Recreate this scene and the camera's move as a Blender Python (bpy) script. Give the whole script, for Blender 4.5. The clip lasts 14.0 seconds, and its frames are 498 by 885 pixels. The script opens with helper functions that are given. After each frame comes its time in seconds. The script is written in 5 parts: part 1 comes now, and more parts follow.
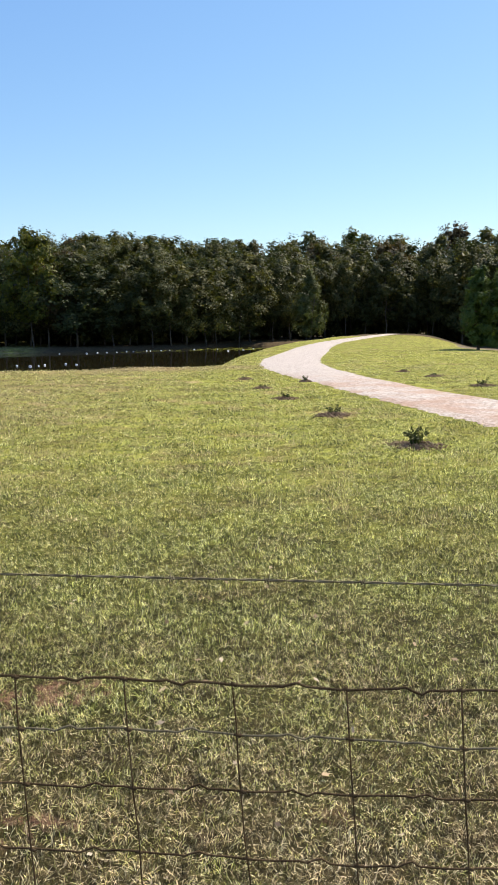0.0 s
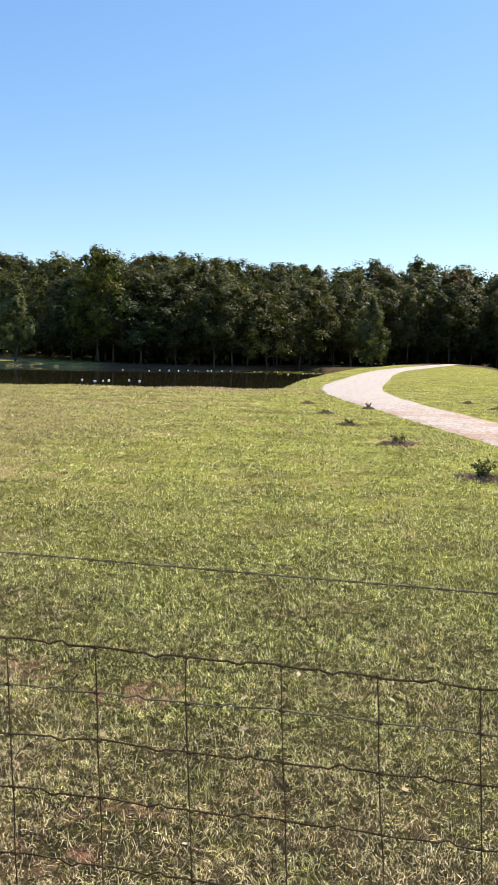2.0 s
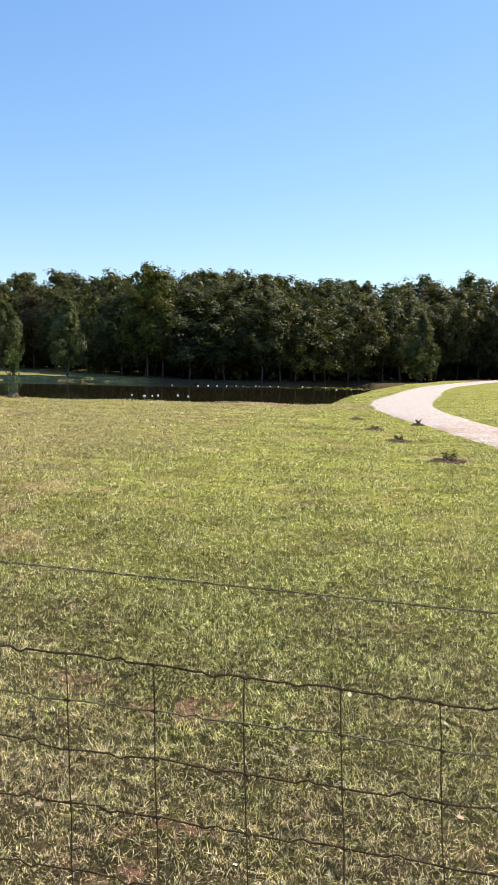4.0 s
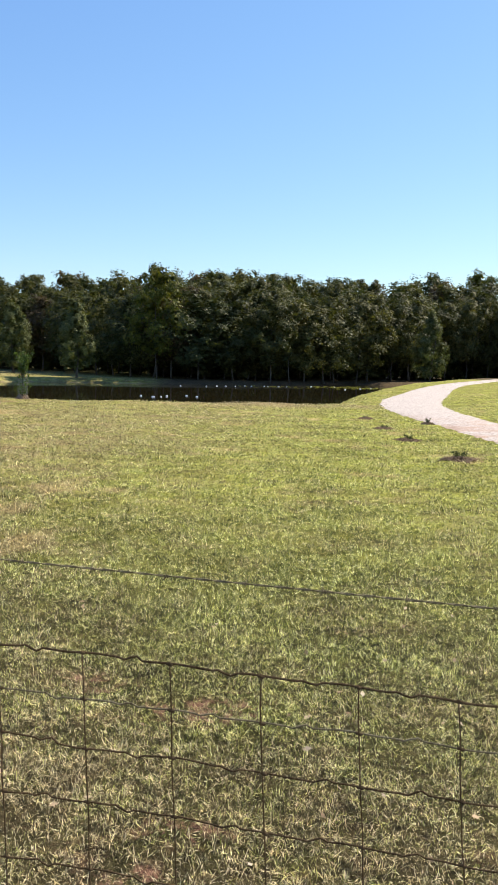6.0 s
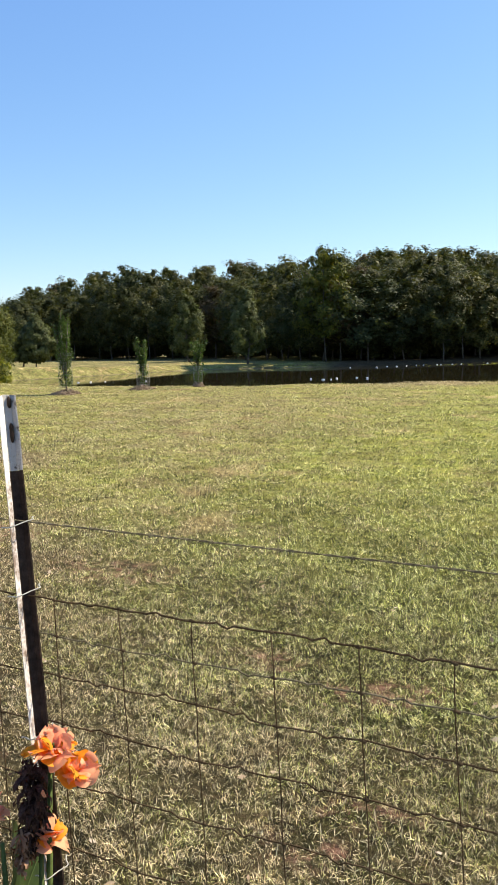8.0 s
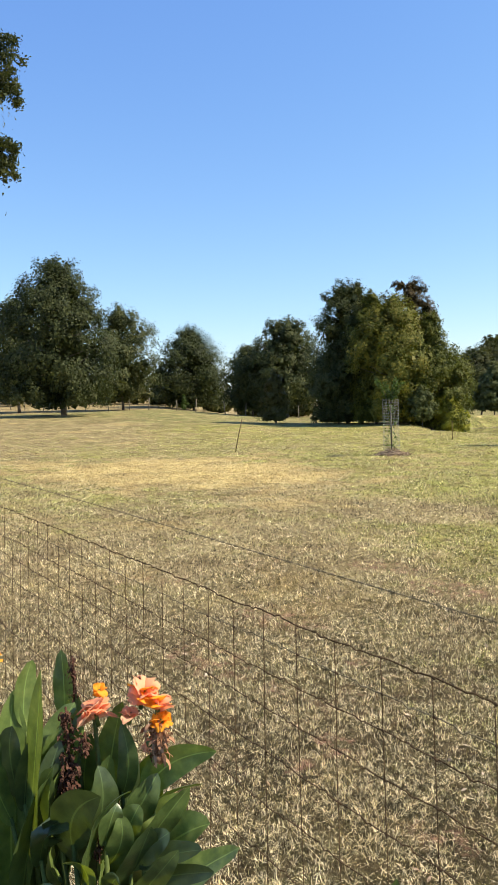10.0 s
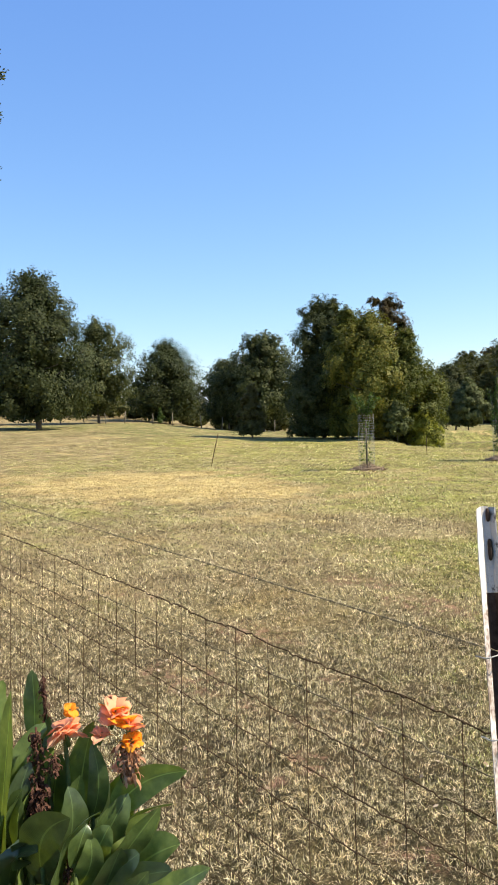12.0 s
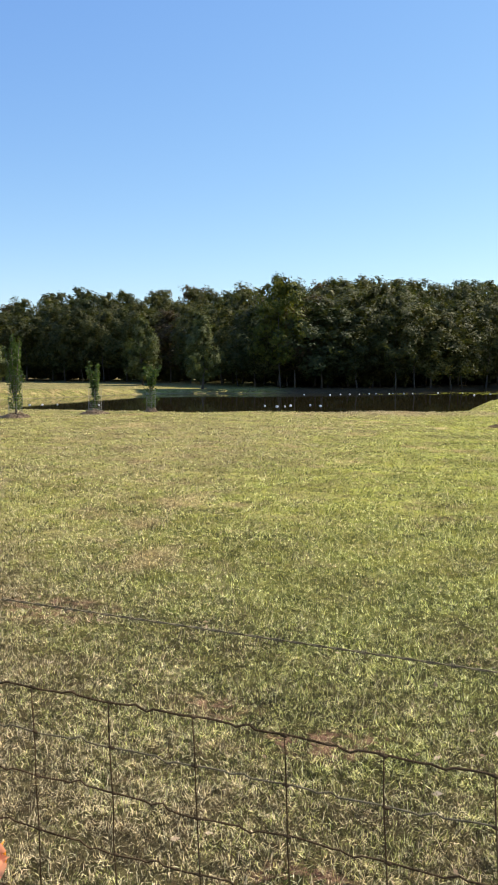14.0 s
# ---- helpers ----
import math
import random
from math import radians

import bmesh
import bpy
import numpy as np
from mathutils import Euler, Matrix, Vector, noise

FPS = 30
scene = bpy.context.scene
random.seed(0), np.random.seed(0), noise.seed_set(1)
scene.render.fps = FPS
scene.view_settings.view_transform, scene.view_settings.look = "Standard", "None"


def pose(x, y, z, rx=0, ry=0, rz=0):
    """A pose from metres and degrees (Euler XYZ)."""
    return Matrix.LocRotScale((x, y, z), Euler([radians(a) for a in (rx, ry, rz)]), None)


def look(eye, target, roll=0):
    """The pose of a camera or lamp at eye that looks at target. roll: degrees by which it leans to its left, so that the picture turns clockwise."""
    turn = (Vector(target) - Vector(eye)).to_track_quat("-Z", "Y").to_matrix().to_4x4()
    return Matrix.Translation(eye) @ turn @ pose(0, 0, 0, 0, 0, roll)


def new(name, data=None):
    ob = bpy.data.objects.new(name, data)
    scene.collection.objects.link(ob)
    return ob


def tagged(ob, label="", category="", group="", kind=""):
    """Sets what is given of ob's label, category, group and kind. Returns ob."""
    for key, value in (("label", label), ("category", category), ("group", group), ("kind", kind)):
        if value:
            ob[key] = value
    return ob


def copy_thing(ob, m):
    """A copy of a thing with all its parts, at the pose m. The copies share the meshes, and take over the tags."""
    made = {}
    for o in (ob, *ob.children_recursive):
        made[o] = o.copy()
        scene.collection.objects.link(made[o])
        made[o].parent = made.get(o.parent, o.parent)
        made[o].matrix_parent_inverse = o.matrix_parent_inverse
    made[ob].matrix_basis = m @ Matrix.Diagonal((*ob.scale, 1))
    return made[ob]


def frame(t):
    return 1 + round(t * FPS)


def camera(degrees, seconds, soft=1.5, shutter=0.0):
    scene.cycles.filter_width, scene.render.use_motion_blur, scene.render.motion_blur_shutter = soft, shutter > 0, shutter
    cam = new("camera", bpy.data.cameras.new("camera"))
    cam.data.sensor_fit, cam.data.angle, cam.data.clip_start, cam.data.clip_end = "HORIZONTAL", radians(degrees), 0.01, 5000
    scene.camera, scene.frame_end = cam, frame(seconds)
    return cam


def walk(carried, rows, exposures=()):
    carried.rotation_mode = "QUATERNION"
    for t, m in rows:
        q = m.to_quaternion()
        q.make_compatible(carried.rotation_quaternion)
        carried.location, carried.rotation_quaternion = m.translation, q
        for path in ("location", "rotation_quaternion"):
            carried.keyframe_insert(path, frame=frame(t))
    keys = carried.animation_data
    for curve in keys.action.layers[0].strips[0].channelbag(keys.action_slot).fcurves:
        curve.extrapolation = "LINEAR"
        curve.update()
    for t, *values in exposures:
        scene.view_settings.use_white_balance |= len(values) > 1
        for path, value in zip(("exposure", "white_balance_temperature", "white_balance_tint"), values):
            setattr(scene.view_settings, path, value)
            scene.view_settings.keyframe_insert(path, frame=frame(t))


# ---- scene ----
# ================= camera =================
cam = camera(35.9, 14.0, soft=0.5)
# seconds, x, y, z, yaw, pitch, lean to the right
ROWS = [
    (0.0, 0.000, 0.000, 1.500, 0.00, -8.70, 0.40),
    (0.5, -0.069, -0.087, 1.507, 1.31, -8.58, 0.15),
    (1.0, -0.106, -0.140, 1.513, 1.90, -8.22, -0.71),
    (1.5, -0.126, -0.166, 1.520, 2.81, -7.65, -1.48),
    (2.0, -0.154, -0.162, 1.515, 4.12, -7.07, -2.02),
    (2.5, -0.166, -0.168, 1.523, 5.51, -6.61, -2.11),
    (3.0, -0.173, -0.165, 1.525, 6.63, -6.33, -2.21),
    (3.2, -0.174, -0.164, 1.524, 6.93, -6.25, -2.20),
    (5.3, -0.179, -0.152, 1.516, 8.22, -5.97, -1.76),
    (6.0, -0.186, -0.156, 1.515, 8.37, -6.06, -1.63),
    (6.5, -0.191, -0.155, 1.518, 8.70, -6.24, -1.54),
    (7.0, -0.181, -0.160, 1.519, 10.32, -6.56, -0.89),
    (7.5, -0.186, -0.154, 1.514, 13.50, -6.97, -0.25),
    (8.0, -0.210, -0.147, 1.510, 21.14, -7.40, 1.13),
    (8.5, -0.330, -0.116, 1.539, 33.77, -6.94, 2.21),
    (9.0, -0.390, -0.073, 1.565, 45.06, -5.40, 2.38),
    (9.2, -0.395, -0.070, 1.569, 48.45, -4.80, 2.34),
    (9.7, -0.396, -0.068, 1.576, 52.90, -3.55, 2.20),
    (10.3, -0.392, -0.067, 1.583, 54.60, -2.50, 2.00),
    (10.9, -0.387, -0.067, 1.587, 54.30, -1.98, 1.88),
    (11.4, -0.384, -0.066, 1.590, 53.45, -1.80, 1.80),
    (12.0, -0.377, -0.070, 1.593, 52.33, -1.96, 1.77),
    (12.5, -0.385, -0.070, 1.590, 49.84, -2.41, 1.14),
    (13.0, -0.384, -0.061, 1.586, 45.31, -3.03, 1.38),
    (13.5, -0.323, -0.030, 1.568, 33.61, -4.36, 1.08),
    (14.0, -0.192, -0.060, 1.575, 17.67, -5.59, -0.13),
]
walk(cam, [(t, pose(x, y, z, 0, 0, yaw) @ pose(0, 0, 0, 90 + pitch, 0, 0) @ pose(0, 0, 0, 0, 0, -lean))
           for t, x, y, z, yaw, pitch, lean in ROWS],
     exposures=[(0.0, 0.7), (1.5, 0.74), (3.0, 0.77), (7.0, 0.78), (9.0, 0.84), (12.5, 0.93), (13.5, 0.78), (14.0, 0.72)])

# ================= sky and sun =================
SUN_AZ, SUN_EL = radians(45), radians(47)      # clockwise from +y, above the horizon
world = bpy.data.worlds.new("sky")
scene.world = world
world.use_nodes = True
wn = world.node_tree
sky = wn.nodes.new("ShaderNodeTexSky")
sky.sky_type = "NISHITA"
sky.sun_disc = False
sky.sun_elevation, sky.sun_rotation = SUN_EL, SUN_AZ
sky.altitude, sky.air_density, sky.dust_density, sky.ozone_density = 200, 1.0, 0.15, 3.0
# hazier towards the horizon: each colour's span is evened out on its own
split, whole = wn.nodes.new("ShaderNodeSeparateColor"), wn.nodes.new("ShaderNodeCombineColor")
wn.links.new(sky.outputs[0], split.inputs[0])
for k, (power, gain) in enumerate(((0.95, 0.98), (0.8, 1.33), (0.45, 2.75))):
    bend, lift = wn.nodes.new("ShaderNodeMath"), wn.nodes.new("ShaderNodeMath")
    bend.operation, lift.operation = "POWER", "MULTIPLY"
    bend.inputs[1].default_value, lift.inputs[1].default_value = power, gain
    wn.links.new(split.outputs[k], bend.inputs[0])
    wn.links.new(bend.outputs[0], lift.inputs[0])
    wn.links.new(lift.outputs[0], whole.inputs[k])
wn.links.new(whole.outputs[0], wn.nodes["Background"].inputs[0])
wn.nodes["Background"].inputs[1].default_value = 0.099
sun = new("sun", bpy.data.lights.new("sun", "SUN"))
sun.data.energy, sun.data.angle, sun.data.color = 5.0, radians(0.53), (1.0, 0.9, 0.71)
sun_dir = Vector((math.sin(SUN_AZ) * math.cos(SUN_EL), math.cos(SUN_AZ) * math.cos(SUN_EL), math.sin(SUN_EL)))
sun.matrix_world = look((40, 40, 60), Vector((40, 40, 60)) - sun_dir)


# ================= materials =================
def node_mat(name):
    m = bpy.data.materials.new(name)
    m.use_nodes = True
    nt = m.node_tree
    return m, nt, nt.nodes["Principled BSDF"]


def noise_node(nt, scale, detail=4, rough=0.6, coord="Object", stretch=None):
    tc = nt.nodes.new("ShaderNodeTexCoord")
    n = nt.nodes.new("ShaderNodeTexNoise")
    n.inputs["Scale"].default_value, n.inputs["Detail"].default_value, n.inputs["Roughness"].default_value = scale, detail, rough
    src = tc.outputs[coord]
    if stretch:
        mp = nt.nodes.new("ShaderNodeMapping")
        mp.inputs["Scale"].default_value = stretch
        nt.links.new(src, mp.inputs["Vector"])
        src = mp.outputs[0]
    nt.links.new(src, n.inputs["Vector"])
    return n.outputs["Fac"]


def ramp(nt, fac, stops):
    r = nt.nodes.new("ShaderNodeValToRGB")
    els = r.color_ramp.elements
    while len(els) < len(stops):
        els.new(0.5)
    for e, (p, c) in zip(els, stops):
        e.position, e.color = p, (*c, 1) if len(c) == 3 else c
    nt.links.new(fac, r.inputs[0])
    return r.outputs[0]


def mix(nt, fac, a, b, mode="MIX"):
    n = nt.nodes.new("ShaderNodeMix")
    n.data_type, n.blend_type = "RGBA", mode
    for sock, v in ((n.inputs[0], fac), (n.inputs[6], a), (n.inputs[7], b)):
        if isinstance(v, bpy.types.NodeSocket):
            nt.links.new(v, sock)
        elif isinstance(v, (int, float)):
            sock.default_value = v
        else:
            sock.default_value = (*v, 1)
    return n.outputs[2]


def maths(nt, op, a, b=0.0, c=None, clamp=False):
    n = nt.nodes.new("ShaderNodeMath")
    n.operation, n.use_clamp = op, clamp
    for sock, v in zip(n.inputs, (a, b, c)):
        if isinstance(v, bpy.types.NodeSocket):
            nt.links.new(v, sock)
        elif v is not None:
            sock.default_value = v
    return n.outputs[0]


def bump(nt, bsdf, height, strength=0.5, dist=0.01):
    b = nt.nodes.new("ShaderNodeBump")
    b.inputs["Strength"].default_value, b.inputs["Distance"].default_value = strength, dist
    nt.links.new(height, b.inputs["Height"])
    nt.links.new(b.outputs[0], bsdf.inputs["Normal"])


def plain(name, a, b, scale=8.0, rough=0.6, metal=0.0, bumpy=0.0, spread=(0.35, 0.65)):
    """Two tones mixed by noise at two scales."""
    m, nt, p = node_mat(name)
    n1, n2 = noise_node(nt, scale), noise_node(nt, scale * 6.3, 3)
    f = maths(nt, "ADD", maths(nt, "MULTIPLY", n1, 0.65), maths(nt, "MULTIPLY", n2, 0.35))
    nt.links.new(ramp(nt, f, [(spread[0], a), (spread[1], b)]), p.inputs["Base Color"])
    p.inputs["Roughness"].default_value, p.inputs["Metallic"].default_value = rough, metal
    if bumpy:
        bump(nt, p, n2, bumpy, 0.01)
    return m


def leafy(name, stops, trans=0.35, rough=0.55, scale=0.5, tcol=None):
    """Leaves: colour per island and by patches, with light shining through."""
    m, nt, p = node_mat(name)
    geo = nt.nodes.new("ShaderNodeNewGeometry")
    info = nt.nodes.new("ShaderNodeObjectInfo")
    patch = noise_node(nt, scale, 2)
    f = maths(nt, "ADD", maths(nt, "MULTIPLY", geo.outputs["Random Per Island"], 0.5),
              maths(nt, "ADD", maths(nt, "MULTIPLY", patch, 0.3), maths(nt, "MULTIPLY", info.outputs["Random"], 0.25)), clamp=True)
    col = ramp(nt, f, stops)
    nt.links.new(col, p.inputs["Base Color"])
    p.inputs["Roughness"].default_value = rough
    p.inputs["Specular IOR Level"].default_value = 0.12
    tr = nt.nodes.new("ShaderNodeBsdfTranslucent")
    nt.links.new(mix(nt, 1.0, col, tcol or (1.15, 1.2, 0.6), "MULTIPLY"), tr.inputs[0])
    ms = nt.nodes.new("ShaderNodeMixShader")
    ms.inputs[0].default_value = trans
    nt.links.new(p.outputs[0], ms.inputs[1])
    nt.links.new(tr.outputs[0], ms.inputs[2])
    nt.links.new(ms.outputs[0], nt.nodes["Material Output"].inputs[0])
    return m


# worn places where red soil shows: x, y and half-widths
WORN = ((-0.68, 3.08, 0.2, 0.14), (-0.97, 3.0, 0.17, 0.1), (-0.82, 2.95, 0.3, 0.16), (-0.7, 2.12, 0.22, 0.1), (-0.8, 1.88, 0.12, 0.07), (-1.42, 3.16, 0.3, 0.14),
        (-3.69, 3.07, 0.13, 0.12), (-3.72, 2.45, 0.2, 0.13), (-2.99, 2.23, 0.2, 0.13), (-2.93, 1.97, 0.16, 0.1), (-2.2, 2.03, 0.17, 0.1), (-4.36, 2.42, 0.5, 0.24),
        (-4.45, 4.9, 0.7, 0.34), (-4.83, 3.36, 0.55, 0.3), (-5.5, 5.1, 0.5, 0.3), (-2.9, 4.2, 0.6, 0.3))


def dryness(nt):
    """How parched the lawn is at a place, how bare, how yellow the straw, and how cool the green of the far pasture."""
    tc = nt.nodes.new("ShaderNodeTexCoord")
    sep = nt.nodes.new("ShaderNodeSeparateXYZ")
    nt.links.new(tc.outputs["Object"], sep.inputs[0])
    x, y = sep.outputs[0], sep.outputs[1]
    small, mid, broad = noise_node(nt, 4.5, 3, 0.6), noise_node(nt, 1.5, 4), noise_node(nt, 0.2, 3)

    def spot(cx, cy, rx, ry):
        dx = maths(nt, "DIVIDE", maths(nt, "SUBTRACT", x, cx), rx)
        dy = maths(nt, "DIVIDE", maths(nt, "SUBTRACT", y, cy), ry)
        r2 = maths(nt, "ADD", maths(nt, "MULTIPLY", dx, dx), maths(nt, "MULTIPLY", dy, dy))
        return maths(nt, "SUBTRACT", 1.0, r2, clamp=True)

    def total(*values):
        out = values[0]
        for v in values[1:]:
            out = maths(nt, "ADD", out, v)
        return out

    # a dry belt along the fence, wider towards -x
    edge = maths(nt, "ADD", 4.2, maths(nt, "MULTIPLY", maths(nt, "MINIMUM", maths(nt, "ADD", x, 1.0), 0.0), -0.62))
    belt = maths(nt, "MULTIPLY", maths(nt, "SUBTRACT", edge, y), 0.45, clamp=True)
    r2 = maths(nt, "ADD", maths(nt, "MULTIPLY", x, x), maths(nt, "MULTIPLY", y, y))
    belt = maths(nt, "MULTIPLY", belt, maths(nt, "MULTIPLY", maths(nt, "SUBTRACT", 19.0, maths(nt, "SQRT", r2)), 0.09, clamp=True))
    west = maths(nt, "MULTIPLY", maths(nt, "SUBTRACT", -0.8, x), 0.4, clamp=True)
    far_pasture = maths(nt, "MULTIPLY", maths(nt, "SUBTRACT", -74.0, x), 0.12, clamp=True)
    yellow = maths(nt, "MULTIPLY", maths(nt, "ADD", maths(nt, "MULTIPLY", spot(-16.8, 9.4, 7.5, 4.4), 0.8), maths(nt, "ADD", -0.15, maths(nt, "ADD", maths(nt, "MULTIPLY", maths(nt, "SUBTRACT", mid, 0.5), 0.9), maths(nt, "MULTIPLY", maths(nt, "SUBTRACT", noise_node(nt, 0.45, 3, 0.65), 0.5), 2.2)))), 2.2, clamp=True)
    field = maths(nt, "MULTIPLY", maths(nt, "MULTIPLY", maths(nt, "SUBTRACT", -18.0, x), 0.07, clamp=True), maths(nt, "MULTIPLY", maths(nt, "ADD", x, 60.0), 0.08, clamp=True))
    field = maths(nt, "MULTIPLY", field, maths(nt, "MULTIPLY", maths(nt, "SUBTRACT", maths(nt, "SUBTRACT", 10.0, maths(nt, "MULTIPLY", x, 0.35)), y), 0.2, clamp=True))
    dry = total(0.1, maths(nt, "MULTIPLY", maths(nt, "MULTIPLY", maths(nt, "SUBTRACT", -0.9, x), 0.26, clamp=True), 0.44), maths(nt, "MULTIPLY", belt, maths(nt, "ADD", 0.45, maths(nt, "MULTIPLY", west, 0.1))), yellow, far_pasture,
                maths(nt, "MULTIPLY", maths(nt, "MULTIPLY", maths(nt, "SUBTRACT", 2.9, y), 1.1, clamp=True), 0.28), maths(nt, "MULTIPLY", field, 0.42),
                maths(nt, "MULTIPLY", spot(-2.2, 27.6, 5.0, 2.6), 0.7), maths(nt, "MULTIPLY", spot(-7.7, 8.1, 1.9, 1.2), 0.7),
                maths(nt, "MULTIPLY", maths(nt, "SUBTRACT", small, 0.5), 1.2), maths(nt, "MULTIPLY", maths(nt, "SUBTRACT", mid, 0.5), 1.35))
    dry = maths(nt, "ADD", dry, maths(nt, "MULTIPLY", maths(nt, "SUBTRACT", broad, 0.5), 0.9), clamp=True)
    bare = total(*[maths(nt, "MULTIPLY", spot(*w), 1.5) for w in WORN])
    worn = maths(nt, "MULTIPLY", maths(nt, "SUBTRACT", noise_node(nt, 1.3, 3), 0.56), 6.0, clamp=True)
    bare = maths(nt, "ADD", bare, maths(nt, "MULTIPLY", belt, maths(nt, "ADD", 0.12, maths(nt, "MULTIPLY", worn, 0.7))))
    bare = maths(nt, "MULTIPLY", bare, maths(nt, "MULTIPLY", maths(nt, "SUBTRACT", noise_node(nt, 9.0, 6, 0.8), 0.49), 7.0, clamp=True), clamp=True)
    return dry, bare, yellow, maths(nt, "MULTIPLY", maths(nt, "SUBTRACT", -34.0, x), 0.08, clamp=True)


def mottle(nt):
    """Thin and thick turf: brownish patches a foot or a metre across."""
    return ramp(nt, noise_node(nt, 1.1, 3, 0.55, stretch=(1.0, 1.2, 1.0)), [(0.36, (0.84, 0.8, 0.77)), (0.48, (1.0, 0.98, 0.95)), (0.64, (1.1, 1.1, 1.06))])


def ground_material():
    """Mown grass going over to dry straw and bare red soil, thatch with painted gap shade under the blades, leaf litter
    in the woods.
    """
    m, nt, p = node_mat("mown_grass_ground")
    fine, mid = noise_node(nt, 30, 5, 0.75), noise_node(nt, 5.0, 5, 0.75)
    streak = noise_node(nt, 0.9, 4, 0.7, stretch=(0.7, 1.2, 1))
    grain = maths(nt, "ADD", maths(nt, "MULTIPLY", fine, 0.48), maths(nt, "ADD", maths(nt, "MULTIPLY", mid, 0.32), maths(nt, "MULTIPLY", streak, 0.2)))
    dry, bare, yellow, cool = dryness(nt)
    green = ramp(nt, grain, [(0.42, (0.03, 0.037, 0.006)), (0.5, (0.2, 0.208, 0.034)), (0.58, (0.45, 0.44, 0.085))])
    straw = ramp(nt, grain, [(0.42, (0.055, 0.04, 0.016)), (0.5, (0.205, 0.158, 0.075)), (0.58, (0.41, 0.33, 0.175))])
    straw = mix(nt, yellow, straw, ramp(nt, grain, [(0.42, (0.13, 0.09, 0.034)), (0.5, (0.4, 0.305, 0.125)), (0.58, (0.68, 0.54, 0.25))]))
    green = mix(nt, cool, green, ramp(nt, grain, [(0.42, (0.03, 0.042, 0.012)), (0.5, (0.115, 0.135, 0.036)), (0.58, (0.26, 0.28, 0.09))]))
    soil = ramp(nt, grain, [(0.36, (0.1, 0.046, 0.03)), (0.5, (0.3, 0.16, 0.105)), (0.62, (0.56, 0.36, 0.26))])
    # thatch, kept near black to paint the shade in the gaps between blades
    thatch_shade = ramp(nt, grain, [(0.38, (0.011, 0.01, 0.004)), (0.52, (0.04, 0.034, 0.014)), (0.64, (0.16, 0.13, 0.062))])
    litter = ramp(nt, grain, [(0.36, (0.025, 0.018, 0.01)), (0.62, (0.14, 0.1, 0.055))])
    tc = nt.nodes.new("ShaderNodeTexCoord")
    sep = nt.nodes.new("ShaderNodeSeparateXYZ")
    nt.links.new(tc.outputs["Object"], sep.inputs[0])
    x, y = sep.outputs[0], sep.outputs[1]
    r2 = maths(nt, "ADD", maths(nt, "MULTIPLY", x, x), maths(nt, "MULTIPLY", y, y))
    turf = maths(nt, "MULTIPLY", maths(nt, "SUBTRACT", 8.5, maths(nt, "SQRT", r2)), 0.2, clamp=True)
    col = mix(nt, maths(nt, "MULTIPLY", turf, 0.86), mix(nt, dry, green, straw), thatch_shade)
    col = mix(nt, 1.0, col, mottle(nt), "MULTIPLY")
    col = mix(nt, maths(nt, "MULTIPLY", bare, 0.85), col, soil)
    mud = maths(nt, "MULTIPLY", maths(nt, "SUBTRACT", maths(nt, "ADD", -1.36, maths(nt, "MULTIPLY", mid, 0.3)), sep.outputs[2]), 7.0, clamp=True)
    col = mix(nt, mud, col, ramp(nt, grain, [(0.4, (0.085, 0.065, 0.042)), (0.6, (0.24, 0.195, 0.135))]))
    woods = maths(nt, "MULTIPLY", maths(nt, "SUBTRACT", maths(nt, "SUBTRACT", y, maths(nt, "MULTIPLY", x, 0.5)), 91.0), 0.4, clamp=True)
    woods = maths(nt, "MULTIPLY", woods, maths(nt, "MULTIPLY", maths(nt, "ADD", x, 25.0), 0.3, clamp=True))
    col = mix(nt, woods, col, litter)
    nt.links.new(col, p.inputs["Base Color"])
    p.inputs["Roughness"].default_value = 0.95
    p.inputs["Specular IOR Level"].default_value = 0.1
    bump(nt, p, grain, 1.0, 0.06)
    return m


